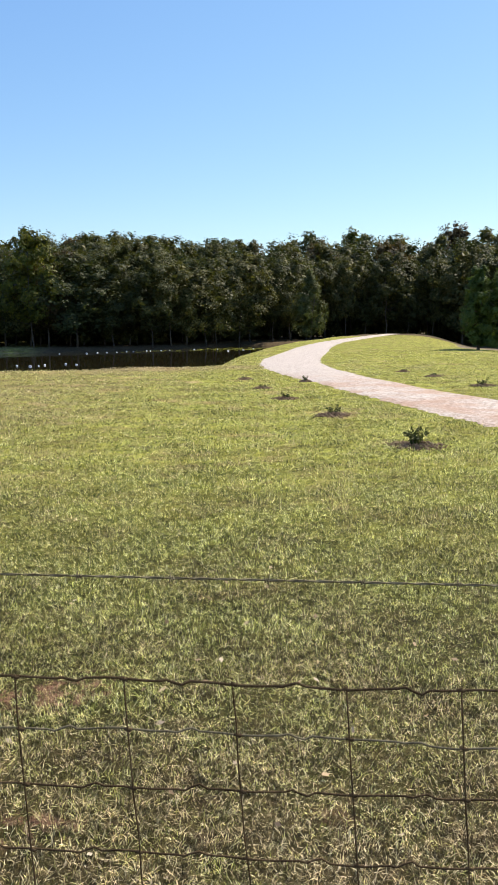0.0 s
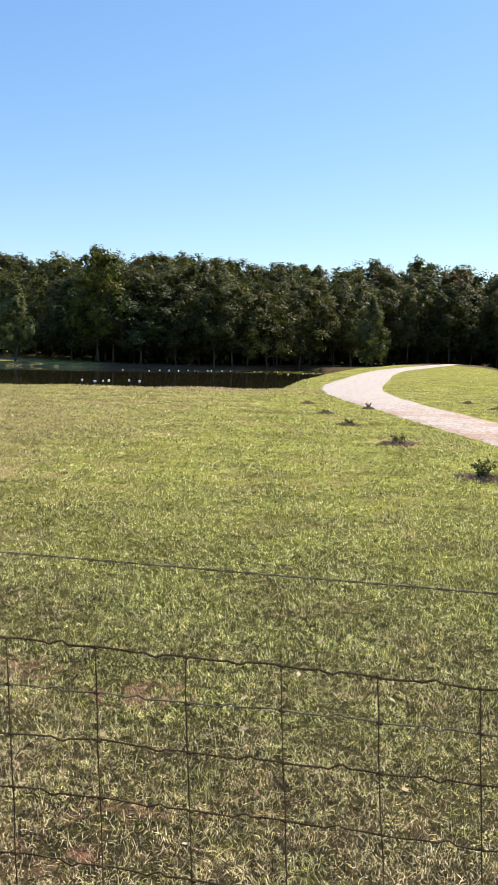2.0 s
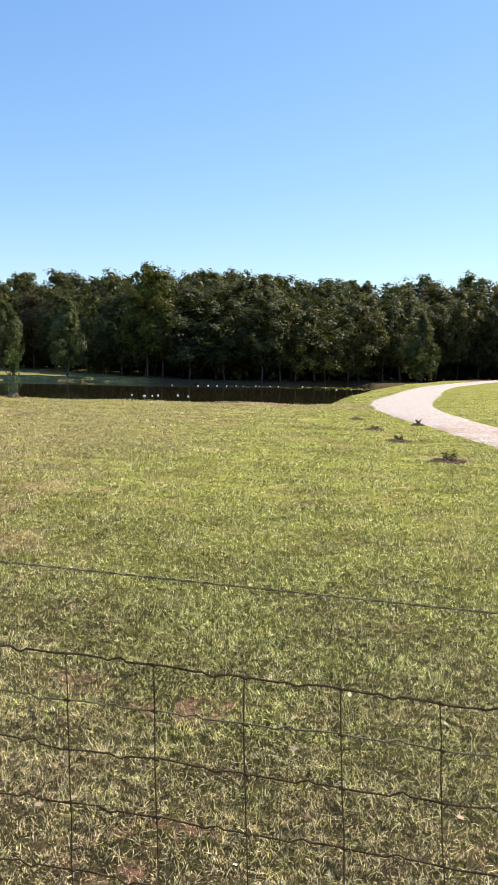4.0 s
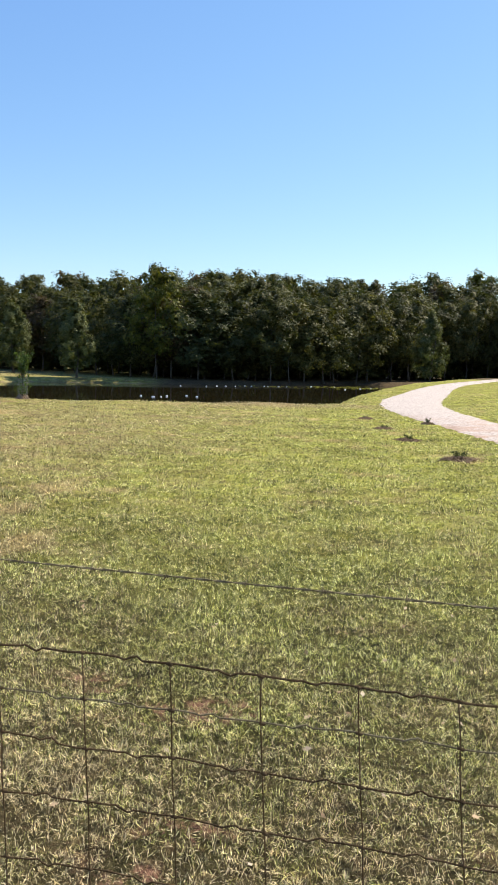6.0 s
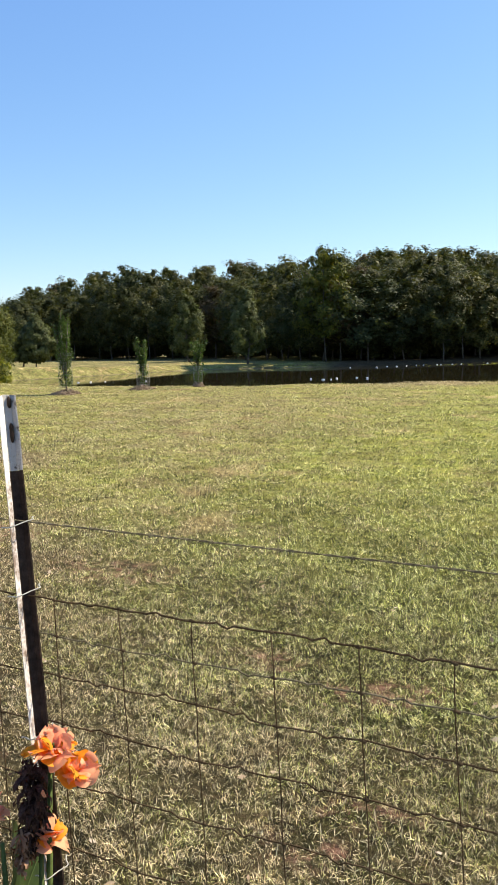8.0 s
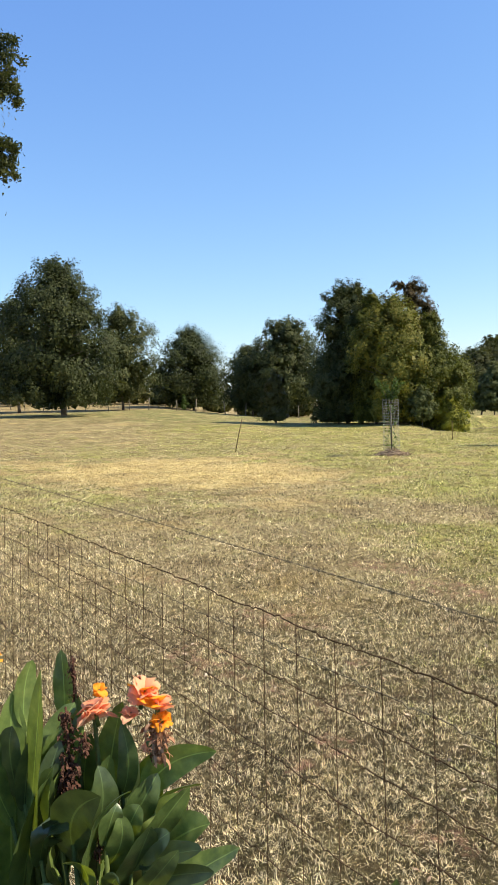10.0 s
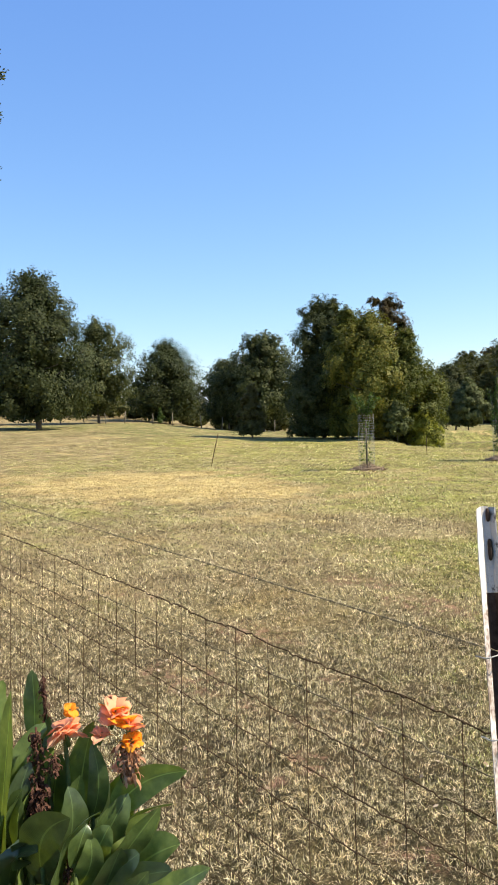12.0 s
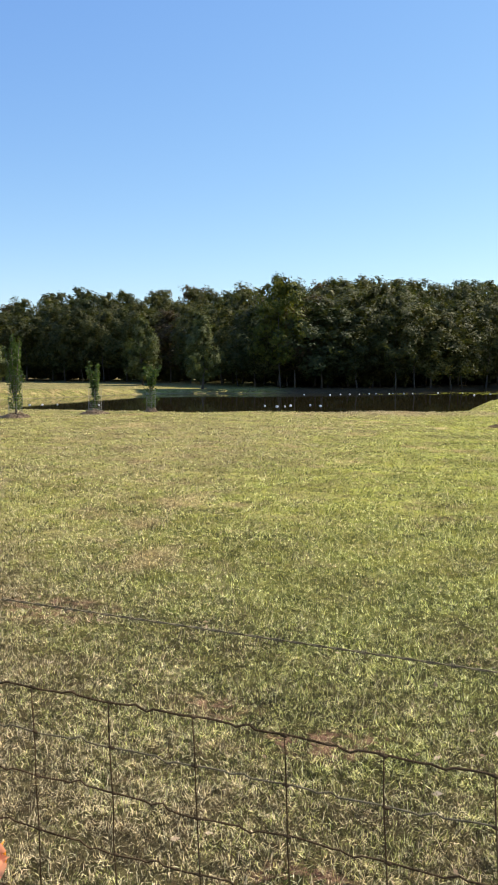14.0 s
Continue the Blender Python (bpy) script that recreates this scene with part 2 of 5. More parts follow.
def grass_material():
    """Blades: green or straw by place, each a little different, light shining through."""
    m, nt, p = node_mat("grass_blades")
    dry, bare, yellow, cool = dryness(nt)
    geo = nt.nodes.new("ShaderNodeNewGeometry")
    r = geo.outputs["Random Per Island"]
    own = maths(nt, "FRACT", maths(nt, "MULTIPLY", r, 57.3))
    green = ramp(nt, r, [(0.0, (0.05, 0.068, 0.018)), (0.3, (0.19, 0.22, 0.06)), (0.55, (0.5, 0.505, 0.155)), (0.8, (0.84, 0.82, 0.38)), (1.0, (0.96, 0.94, 0.64))])
    straw = ramp(nt, r, [(0.0, (0.06, 0.05, 0.018)), (0.25, (0.19, 0.145, 0.075)), (0.5, (0.5, 0.4, 0.25)), (0.75, (0.84, 0.71, 0.49)), (1.0, (0.95, 0.83, 0.62))])
    straw = mix(nt, maths(nt, "MULTIPLY", yellow, 0.5), straw, (0.66, 0.51, 0.24))
    mixed = maths(nt, "MULTIPLY", maths(nt, "ADD", maths(nt, "SUBTRACT", dry, own), 0.22), 2.4, clamp=True)
    col = mix(nt, mixed, green, straw)
    col = mix(nt, maths(nt, "MULTIPLY", bare, 0.6), col, (0.42, 0.25, 0.16))
    # noise darkens blades in patches, painting in the shade between tufts
    tuft_shade = ramp(nt, noise_node(nt, 19, 4, 0.75), [(0.38, (0.11, 0.115, 0.1)), (0.5, (0.95, 0.96, 0.94)), (0.6, (1.5, 1.49, 1.48))])
    col = mix(nt, 1.0, mix(nt, 1.0, col, tuft_shade, "MULTIPLY"), mottle(nt), "MULTIPLY")
    nt.links.new(col, p.inputs["Base Color"])
    p.inputs["Roughness"].default_value = 0.5
    p.inputs["Specular IOR Level"].default_value = 0.14
    tr = nt.nodes.new("ShaderNodeBsdfTranslucent")
    nt.links.new(mix(nt, 1.0, col, (1.0, 1.0, 0.75), "MULTIPLY"), tr.inputs[0])
    ms = nt.nodes.new("ShaderNodeMixShader")
    ms.inputs[0].default_value = 0.42
    nt.links.new(p.outputs[0], ms.inputs[1])
    nt.links.new(tr.outputs[0], ms.inputs[2])
    nt.links.new(ms.outputs[0], nt.nodes["Material Output"].inputs[0])
    return m


def gravel_material():
    m, nt, p = node_mat("pale_gravel")
    fine = noise_node(nt, 16, 4, 0.8)
    broad = noise_node(nt, 0.6, 4)
    stone = ramp(nt, fine, [(0.34, (0.15, 0.112, 0.09)), (0.48, (0.4, 0.335, 0.3)), (0.62, (0.62, 0.545, 0.505))])
    clay = ramp(nt, fine, [(0.32, (0.22, 0.12, 0.075)), (0.68, (0.5, 0.315, 0.225))])
    tc = nt.nodes.new("ShaderNodeTexCoord")
    sep = nt.nodes.new("ShaderNodeSeparateXYZ")
    nt.links.new(tc.outputs["Object"], sep.inputs[0])
    near = maths(nt, "MULTIPLY", maths(nt, "SUBTRACT", 25.0, sep.outputs[1]), 0.14, clamp=True)
    f = maths(nt, "MULTIPLY", near, maths(nt, "MULTIPLY", maths(nt, "SUBTRACT", broad, 0.4), 5.0, clamp=True), clamp=True)
    nt.links.new(mix(nt, maths(nt, "MULTIPLY", f, 0.8), stone, clay), p.inputs["Base Color"])
    p.inputs["Roughness"].default_value = 0.9
    bump(nt, p, fine, 0.8, 0.03)
    return m


def water_material():
    m, nt, p = node_mat("pond_water")
    p.inputs["Base Color"].default_value = (0.02, 0.018, 0.01, 1)
    p.inputs["Roughness"].default_value = 0.04
    p.inputs["IOR"].default_value = 1.33
    bump(nt, p, noise_node(nt, 1.4, 3, 0.6, stretch=(1, 1.6, 1)), 0.01, 0.05)
    return m


GROUND, GRAVEL, WATER = ground_material(), gravel_material(), water_material()
BARK = plain("grey_brown_bark", (0.05, 0.04, 0.03), (0.17, 0.14, 0.11), 3.0, 0.9, bumpy=0.6)
OLD_WOOD = plain("weathered_post_wood", (0.12, 0.095, 0.065), (0.27, 0.23, 0.17), 6.0, 0.9)
LEAF_WOOD = leafy("woodland_leaves", [(0.1, (0.03, 0.036, 0.014)), (0.45, (0.06, 0.068, 0.024)), (0.68, (0.115, 0.11, 0.038)), (0.95, (0.18, 0.158, 0.06))], 0.34, scale=0.25)
LEAF_OAK = leafy("oak_leaves", [(0.1, (0.024, 0.031, 0.012)), (0.5, (0.055, 0.066, 0.024)), (0.95, (0.125, 0.127, 0.048))], 0.3, scale=0.4)
LEAF_YELLOW = leafy("yellowing_leaves", [(0.1, (0.042, 0.056, 0.012)), (0.5, (0.105, 0.115, 0.022)), (0.95, (0.23, 0.195, 0.036))], 0.3, scale=0.3)
LEAF_CEDAR = leafy("cedar_needles", [(0.1, (0.045, 0.045, 0.014)), (0.6, (0.11, 0.1, 0.034)), (0.95, (0.19, 0.165, 0.058))], 0.22, scale=0.6)
LEAF_YOUNG = leafy("young_tree_leaves", [(0.1, (0.04, 0.07, 0.02)), (0.5, (0.08, 0.12, 0.035)), (0.95, (0.14, 0.18, 0.06))], 0.4)
LEAF_PALE = leafy("sunlit_pale_leaves", [(0.1, (0.04, 0.05, 0.018)), (0.5, (0.09, 0.105, 0.036)), (0.95, (0.18, 0.185, 0.075))], 0.3, scale=0.4)
LEAF_RUSSET = leafy("russet_leaves", [(0.1, (0.03, 0.022, 0.012)), (0.5, (0.08, 0.058, 0.026)), (0.95, (0.17, 0.125, 0.055))], 0.25, scale=0.5)
LEAF_WILLOW = leafy("willow_leaves", [(0.1, (0.16, 0.18, 0.035)), (0.5, (0.29, 0.29, 0.05)), (0.95, (0.42, 0.4, 0.08))], 0.45)
GRASS = grass_material()
RUSTY = plain("rusty_fence_wire", (0.034, 0.021, 0.011), (0.15, 0.098, 0.05), 25, 0.85, 0.0, 0.3)
DULL = plain("dull_grey_wire", (0.1, 0.082, 0.048), (0.3, 0.25, 0.155), 45, 0.85, 0.0)
for wire in (DULL, RUSTY):
    wire.node_tree.nodes["Principled BSDF"].inputs["Specular IOR Level"].default_value = 0.08
CAGE = plain("weathered_cage_wire", (0.16, 0.155, 0.14), (0.4, 0.39, 0.36), 40, 0.7)
POST_DARK = plain("dark_weathered_post_paint", (0.016, 0.01, 0.007), (0.075, 0.047, 0.032), 14, 0.8, 0.0, 0.3)
POST_DARK.node_tree.nodes["Principled BSDF"].inputs["Specular IOR Level"].default_value = 0.12
POST_PALE = plain("flaking_pale_paint", (0.22, 0.15, 0.11), (0.72, 0.66, 0.62), 22, 0.7, 0.0, 0.3, (0.4, 0.58))
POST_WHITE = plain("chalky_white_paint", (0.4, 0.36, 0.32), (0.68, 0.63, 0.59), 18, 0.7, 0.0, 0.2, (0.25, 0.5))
# the tip's white paint greyed for the walls in shade, with worn spots
POST_WORN_SHADE = plain("worn_white_paint_shaded", (0.1, 0.075, 0.055), (0.44, 0.4, 0.36), 24, 0.8, 0.0, 0.3, (0.36, 0.44))
ZINC = plain("weathered_zinc", (0.3, 0.28, 0.24), (0.62, 0.58, 0.5), 60, 0.7)
DRY_LEAF = leafy("dry_fallen_leaves", [(0.1, (0.2, 0.11, 0.06)), (0.5, (0.5, 0.37, 0.24)), (0.95, (0.78, 0.68, 0.54))], 0.15, 0.7, 5.0, (1.0, 0.9, 0.8))
MULCH = plain("dark_mulch", (0.09, 0.055, 0.03), (0.34, 0.22, 0.13), 30, 0.95, bumpy=0.8)
MULCH_PALE = plain("brown_wood_mulch", (0.11, 0.066, 0.038), (0.4, 0.29, 0.19), 30, 0.95, bumpy=0.8)
BIRD_WHITE = plain("white_bird_shape", (0.7, 0.7, 0.68), (0.85, 0.85, 0.83), 4, 0.5)


# ================= mesh helpers =================
def mesh_of(name, verts, faces, smooth=False):
    me = bpy.data.meshes.new(name)
    me.from_pydata([tuple(v) for v in verts], [], [tuple(f) for f in faces])
    if smooth:
        me.polygons.foreach_set("use_smooth", [True] * len(me.polygons))
    me.update()
    return me


def polys_mesh(name, v):
    """A mesh of loose flat pieces: v is an array (pieces, corners, 3)."""
    n, c, _ = v.shape
    me = bpy.data.meshes.new(name)
    me.vertices.add(n * c)
    me.vertices.foreach_set("co", v.reshape(-1).astype(np.float32))
    me.loops.add(n * c)
    me.loops.foreach_set("vertex_index", np.arange(n * c, dtype=np.int32))
    me.polygons.add(n)
    me.polygons.foreach_set("loop_start", np.arange(0, n * c, c, dtype=np.int32))
    me.polygons.foreach_set("loop_total", np.full(n, c, dtype=np.int32))
    me.update(calc_edges=True)
    return me


def part(name, me, material, parent=None, label="", kind=""):
    if isinstance(me, bmesh.types.BMesh):
        bm, me = me, bpy.data.meshes.new(name)
        bm.to_mesh(me)
        bm.free()
    if not me.materials:
        me.materials.append(material)
    ob = new(name, me)
    ob.parent = parent
    return tagged(ob, label, kind=kind)


def thing(name, at, label, category, group="", kind=""):
    ob = new(name)
    ob.matrix_world = at
    ob.empty_display_size = 0.1
    return tagged(ob, label, category, group, kind)


def tube(path, radii, sides=6, closed_ends=True):
    """Verts and faces of a tube along path."""
    path = [Vector(q) for q in path]
    if isinstance(radii, (int, float)):
        radii = [radii] * len(path)
    verts, faces = [], []
    ref = Vector((0.3, 0.2, 1)) if abs((path[-1] - path[0]).normalized().z) < 0.8 else Vector((1, 0.2, 0.1))
    for i, q in enumerate(path):
        t = (path[min(i + 1, len(path) - 1)] - path[max(i - 1, 0)]).normalized()
        a = t.cross(ref).normalized()
        b = t.cross(a)
        for k in range(sides):
            w = 2 * math.pi * k / sides
            verts.append(q + (a * math.cos(w) + b * math.sin(w)) * radii[i])
    for i in range(len(path) - 1):
        for k in range(sides):
            k2 = (k + 1) % sides
            faces.append((i * sides + k, i * sides + k2, (i + 1) * sides + k2, (i + 1) * sides + k))
    if closed_ends:
        faces.append(tuple(range(sides - 1, -1, -1)))
        faces.append(tuple((len(path) - 1) * sides + k for k in range(sides)))
    return verts, faces


def join(pieces):
    verts, faces = [], []
    for v, f in pieces:
        o = len(verts)
        verts += list(v)
        faces += [tuple(i + o for i in q) for q in f]
    return verts, faces


def ss(t):
    t = np.clip(t, 0, 1)
    return t * t * (3 - 2 * t)


# ================= ground, pond and road =================
POND = np.array([(-3.2, 31.5), (-7, 30), (-12, 28), (-17, 28), (-24, 31), (-31, 38), (-38, 47), (-42, 53), (-39.5, 60), (-37, 68), (-34, 75), (-28, 78.5),
                 (-21, 81.5), (-13, 86), (-7, 91), (-1, 104), (6, 104), (6.5, 90), (1.5, 70), (-1.5, 52), (-3.0, 40)])
WATER_Z = -1.3
ROAD_MID = np.array([(8.2, 4.5), (5.9, 8.5), (4.75, 11.2), (3.95, 14.2), (3.3, 17.2), (2.55, 21.0), (1.9, 25.0), (1.65, 30.0), (2.1, 35.0), (3.1, 42.0), (4.5, 52.0), (7.2, 66.0), (11.5, 82.0), (16.5, 100.0), (22, 118)])
ROAD_HALF = np.array([1.3, 1.28, 1.22, 1.18, 1.15, 1.14, 1.2, 1.32, 1.37, 1.32, 1.25, 1.2, 1.2, 1.2, 1.2])


def poly_distance(px, py, pts, closed):
    """Distance to a polyline, and whether inside it."""
    n = len(pts)
    best = np.full(px.shape, 1e9)
    inside = np.zeros(px.shape, bool)
    for i in range(n if closed else n - 1):
        (ax, ay), (bx, by) = pts[i], pts[(i + 1) % n]
        dx, dy = bx - ax, by - ay
        t = np.clip(((px - ax) * dx + (py - ay) * dy) / (dx * dx + dy * dy), 0, 1)
        best = np.minimum(best, np.hypot(px - ax - t * dx, py - ay - t * dy))
        if closed and ay != by:
            inside ^= ((ay > py) != (by > py)) & (px < ax + (py - ay) * dx / dy)
    return best, inside


def ground_z(px, py):
    px, py = np.asarray(px, float), np.asarray(py, float)
    rise = 1.25 * ss((-px - 22) / 45) * ss((-0.6 * px - py + 14) / 20)
    rise = rise + 1.3 * ss((-px - 72) / 40) * ss((-0.6 * px - py + 14) / 20)
    rise = rise + 2.6 * ss((-px - 112) / 60) * ss((-0.6 * px - py + 14) / 20)
    low = -0.85 * ss((py - 44) / 36) - 1.3 * ss((px - 5 - py * 0.14) / 16) * ss((np.hypot(px, py) - 30) / 26)
    z = rise + low
    dr, _ = poly_distance(px, py, ROAD_MID, False)
    z = z * ss((dr - 3.0) / 9) * 1.0
    dp, ins = poly_distance(px, py, POND, True)
    dp = np.where(ins, -dp, dp)
    k = ss((3.2 - dp) / 5.0)
    z = z * (1 - k) - 2.3 * k
    z += 0.02 * np.sin(px * 1.3 + 0.7 * py) * np.sin(py * 0.9 - 0.4 * px) * ss((np.hypot(px, py) - 2) / 8)
    return z


def gz(x, y):
    return float(ground_z(x, y))


def axis(fine_lo, fine_hi, fine, mid_lo, mid_hi, mid, far_lo, far_hi):
    a = np.arange(fine_lo, fine_hi, fine)
    b = np.concatenate([np.arange(mid_lo, fine_lo, mid), a, np.arange(fine_hi, mid_hi + mid, mid)])
    lo = b[0] - np.geomspace(4, b[0] - far_lo, 26)
    hi = b[-1] + np.geomspace(4, far_hi - b[-1], 26)
    return np.concatenate([lo[::-1], b, hi])


def build_ground():
    xs = axis(-9, 8, 0.5, -60, 40, 1.0, -1800, 1800)
    ys = axis(-3, 12, 0.5, -20, 125, 1.0, -1800, 1800)
    gx, gy = np.meshgrid(xs, ys)
    z = ground_z(gx, gy)
    nx, ny = len(xs), len(ys)
    verts = np.stack([gx, gy, z], -1).reshape(-1, 3)
    idx = np.arange(nx * ny).reshape(ny, nx)
    faces = np.stack([idx[:-1, :-1], idx[:-1, 1:], idx[1:, 1:], idx[1:, :-1]], -1).reshape(-1, 4)
    me = mesh_of("ground", verts.tolist(), faces.tolist(), True)
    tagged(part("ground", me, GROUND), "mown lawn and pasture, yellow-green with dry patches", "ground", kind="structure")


def build_water():
    bm = bmesh.new()
    grown = []
    c = POND.mean(0)
    for q in POND:
        d = (q - c) / np.hypot(*(q - c))
        grown.append(bm.verts.new((*(q + d * 1.2), WATER_Z)))
    bm.faces.new(grown)
    bmesh.ops.triangulate(bm, faces=bm.faces)
    tagged(part("water", bm, WATER), "dark still pond water with faint ripples", "water", kind="structure")


def smooth_line(pts, n):
    """Catmull-Rom through pts, n steps a span."""
    pts = np.asarray(pts, float)
    ext = np.vstack([2 * pts[0] - pts[1], pts, 2 * pts[-1] - pts[-2]])
    out = []
    for i in range(1, len(ext) - 2):
        p0, p1, p2, p3 = ext[i - 1:i + 3]
        for k in range(n):
            t = k / n
            out.append(0.5 * (2 * p1 + (p2 - p0) * t + (2 * p0 - 5 * p1 + 4 * p2 - p3) * t * t + (3 * p1 - p0 - 3 * p2 + p3) * t ** 3))
    out.append(pts[-1])
    return np.array(out)


def build_road():
    mid = smooth_line(np.column_stack([ROAD_MID, ROAD_HALF]), 24)
    rng = np.random.default_rng(5)
    verts, faces, across = [], [], 9
    d = np.gradient(mid[:, :2], axis=0)
    d /= np.linalg.norm(d, axis=1)[:, None]
    wob = np.cumsum(rng.normal(0, 0.05, (len(mid), 2)), 0) * 0.2 + rng.normal(0, 0.085, (len(mid), 2))
    wob -= wob.mean(0)
    for i, (x, y, h) in enumerate(mid):
        for k in range(across):
            s = 2 * k / (across - 1) - 1
            w = h * s + (wob[i, 0] if s < -0.99 else wob[i, 1] if s > 0.99 else 0)
            px, py = x + d[i, 1] * w, y - d[i, 0] * w
            lift = 0.035 if abs(s) < 0.99 else -0.03
            verts.append((px, py, gz(px, py) + lift - 0.02 * (abs(abs(s) - 0.5) < 0.13)))
    for i in range(len(mid) - 1):
        for k in range(across - 1):
            a = i * across + k
            faces.append((a, a + 1, a + across + 1, a + across))
    tagged(part("road", mesh_of("road", verts, faces, True), GRAVEL), "pale gravel driveway with reddish clay tracks", "driveway", kind="structure")


build_ground()
build_water()
build_road()


# ================= trees =================
def leaf_cards(rng, centres, outward, size, aspect=0.62, four=True):
    """Pointed leaf pieces (four corners, or three) round centres, tilted at random."""
    n = len(centres)
    nrm = outward * (0.6 if four else 1.0) + rng.normal(0, 0.6 if four else 0.34, (n, 3)) + np.array([0, 0, 0.3])
    nrm /= np.linalg.norm(nrm, axis=1)[:, None]
    a = np.cross(nrm, rng.normal(0, 1, (n, 3)))
    a /= np.linalg.norm(a, axis=1)[:, None]
    b = np.cross(nrm, a)
    s = (size * rng.uniform(0.6, 1.35, n))[:, None]
    if not four:
        return np.stack([centres - a * s, centres + a * s * 0.7 - b * s * aspect * 1.1, centres + a * s * 0.6 + b * s * aspect], 1)
    return np.stack([centres - a * s, centres - b * s * aspect + a * s * 0.1, centres + a * s, centres + b * s * aspect + a * s * 0.1], 1)


def crown_mesh(name, rng, h, width, base, lobes, leaves, size, form, airy=0.0):
    """A crown of twig clumps gathered in lobes near its surface; form gives the half-width from 0 at the base to 1 at the top. airy leaves out inner sprays."""
    per, twigs = leaves // lobes, 13
    cs, outs, hearts, beats = [], [], [], []
    p1, p2 = rng.uniform(0, 6.28, 2)
    for i in range(lobes):
        u = ((i + rng.uniform(0.1, 0.9)) / lobes) ** 0.92
        ang = i * 2.4 + rng.uniform(-0.5, 0.5)
        wide = width / 2 * form(u) * (1 + 0.12 * math.sin(ang + p1) + 0.1 * math.sin(2 * ang + p2 + 3 * u))
        r_lobe = max(0.19 * width * (0.55 + 0.45 * form(u)) * rng.uniform(0.75, 1.3), 3 * size)
        rad = max(wide - r_lobe * 0.75, 0) * (rng.uniform(0.2, 0.7) if rng.uniform() < 0.22 else rng.uniform(0.85, 1.06))
        c = np.array([math.cos(ang) * rad, math.sin(ang) * rad, base + (h - base - 0.8 * r_lobe) * u])
        c[2] = max(c[2], base + r_lobe * 0.5)
        # twigs on the lobe's outer side, leaves round the twigs
        d = rng.normal(0, 1, (twigs, 3)) + np.array([math.cos(ang), math.sin(ang), 0.5]) * 0.6
        d /= np.linalg.norm(d, axis=1)[:, None]
        tw = d * (r_lobe * rng.uniform(0.55, 0.92, twigs))[:, None]
        q = tw[rng.integers(0, twigs, per)] + np.clip(rng.normal(0, 0.15 * r_lobe, (per, 3)), -0.3 * r_lobe, 0.3 * r_lobe)
        away = q / np.maximum(np.linalg.norm(q, axis=1), 1e-4)[:, None] + 0.9 * (q + c - np.array([0, 0, base + 0.45 * (h - base)])) / (0.5 * width)
        outs.append(away / np.maximum(np.linalg.norm(away, axis=1), 1e-4)[:, None])
        q = q + c
        q[:, 2] = np.maximum(q[:, 2], base * 0.6 + 0.05 + rng.uniform(0, 0.4, per))
        cs.append(q)
        m = int(max(4, per // 8) * (1 - airy))
        e = rng.normal(0, 1, (m, 3))
        e /= np.maximum(np.linalg.norm(e, axis=1), 1e-4)[:, None]
        hearts.append(np.maximum(c * np.array([0.85, 0.85, 1]) + e * (r_lobe * rng.uniform(0.0, 0.5, m))[:, None], (-99, -99, base * 0.7 + 0.2)))
        beats.append(e)
        # sprays between the lobe and the trunk
        k = np.array([c[0], c[1], 0]) * rng.uniform(0, 0.8, (m, 1)) + np.array([0, 0, c[2] - 0.2 * r_lobe]) + rng.uniform(-0.35, 0.35, (m, 3)) * r_lobe
        hearts.append(np.maximum(k, (-99, -99, base * 0.7 + 0.2)))
        beats.append(e)
    cards = leaf_cards(rng, np.concatenate(hearts), np.concatenate(beats), np.minimum(size * 2.6, 0.3), 0.7, False)
    leaves = leaf_cards(rng, np.concatenate(cs), np.concatenate(outs), size, 0.62, False)
    return polys_mesh(name, np.concatenate([leaves, cards]))


def trunk_pieces(rng, h, r, base, width, limbs):
    path, q = [], Vector((0, 0, -0.25))
    for i in range(7):
        path.append(q.copy())
        q = q + Vector((rng.normal(0, 0.012 * h), rng.normal(0, 0.012 * h), h * 0.85 / 6))
    pieces = [tube(path, [r * (1.25 if i == 0 else 1) * (1 - 0.86 * i / 6) for i in range(7)], 7)]
    for k in range(limbs):
        u = rng.uniform(0.25, 0.68)
        o = path[min(int(u * 6), 5)].lerp(path[min(int(u * 6) + 1, 6)], u * 6 % 1)
        ang = k * 2.4 + rng.uniform(-0.4, 0.4)
        ln = width * 0.42 * rng.uniform(0.6, 1.0)
        e = o + Vector((math.cos(ang) * ln, math.sin(ang) * ln, ln * rng.uniform(0.2, 0.55)))
        m = o.lerp(e, 0.5) + Vector((0, 0, -0.06 * ln))
        pieces.append(tube([o, m, e], [r * 0.42 * (1 - 0.5 * u), r * 0.25, r * 0.07], 5))
    return join(pieces)


def ROUND(u):
    return max(0.05, math.sin(math.pi * min(1, 0.16 + 0.84 * u)) ** 0.6)


def EGG(u):
    return 0.82 + 0.18 * math.sin(math.pi / 2 * u / 0.3) if u < 0.3 else math.sqrt(max(0.04, 1 - ((u - 0.3) / 0.73) ** 2))


def TALL(u):
    return 0.66 + 0.34 * math.sin(math.pi / 2 * u / 0.6) if u < 0.6 else math.sqrt(max(0.05, 1 - ((u - 0.6) / 0.43) ** 2))


def DOME(u):
    return (0.8 + 0.2 * math.sin(2.6 * u)) if u < 0.35 else max(0.12, 0.99 * (1 - ((u - 0.35) / 0.68) ** 1.7))


def FULL(u):
    return 0.72 + 0.28 * math.sin(2.4 * u / 0.5) if u < 0.5 else math.sqrt(max(0.08, 1 - ((u - 0.42) / 0.6) ** 2))


def CONE(u):
    return max(0.06, 1.0 - u) ** 0.8


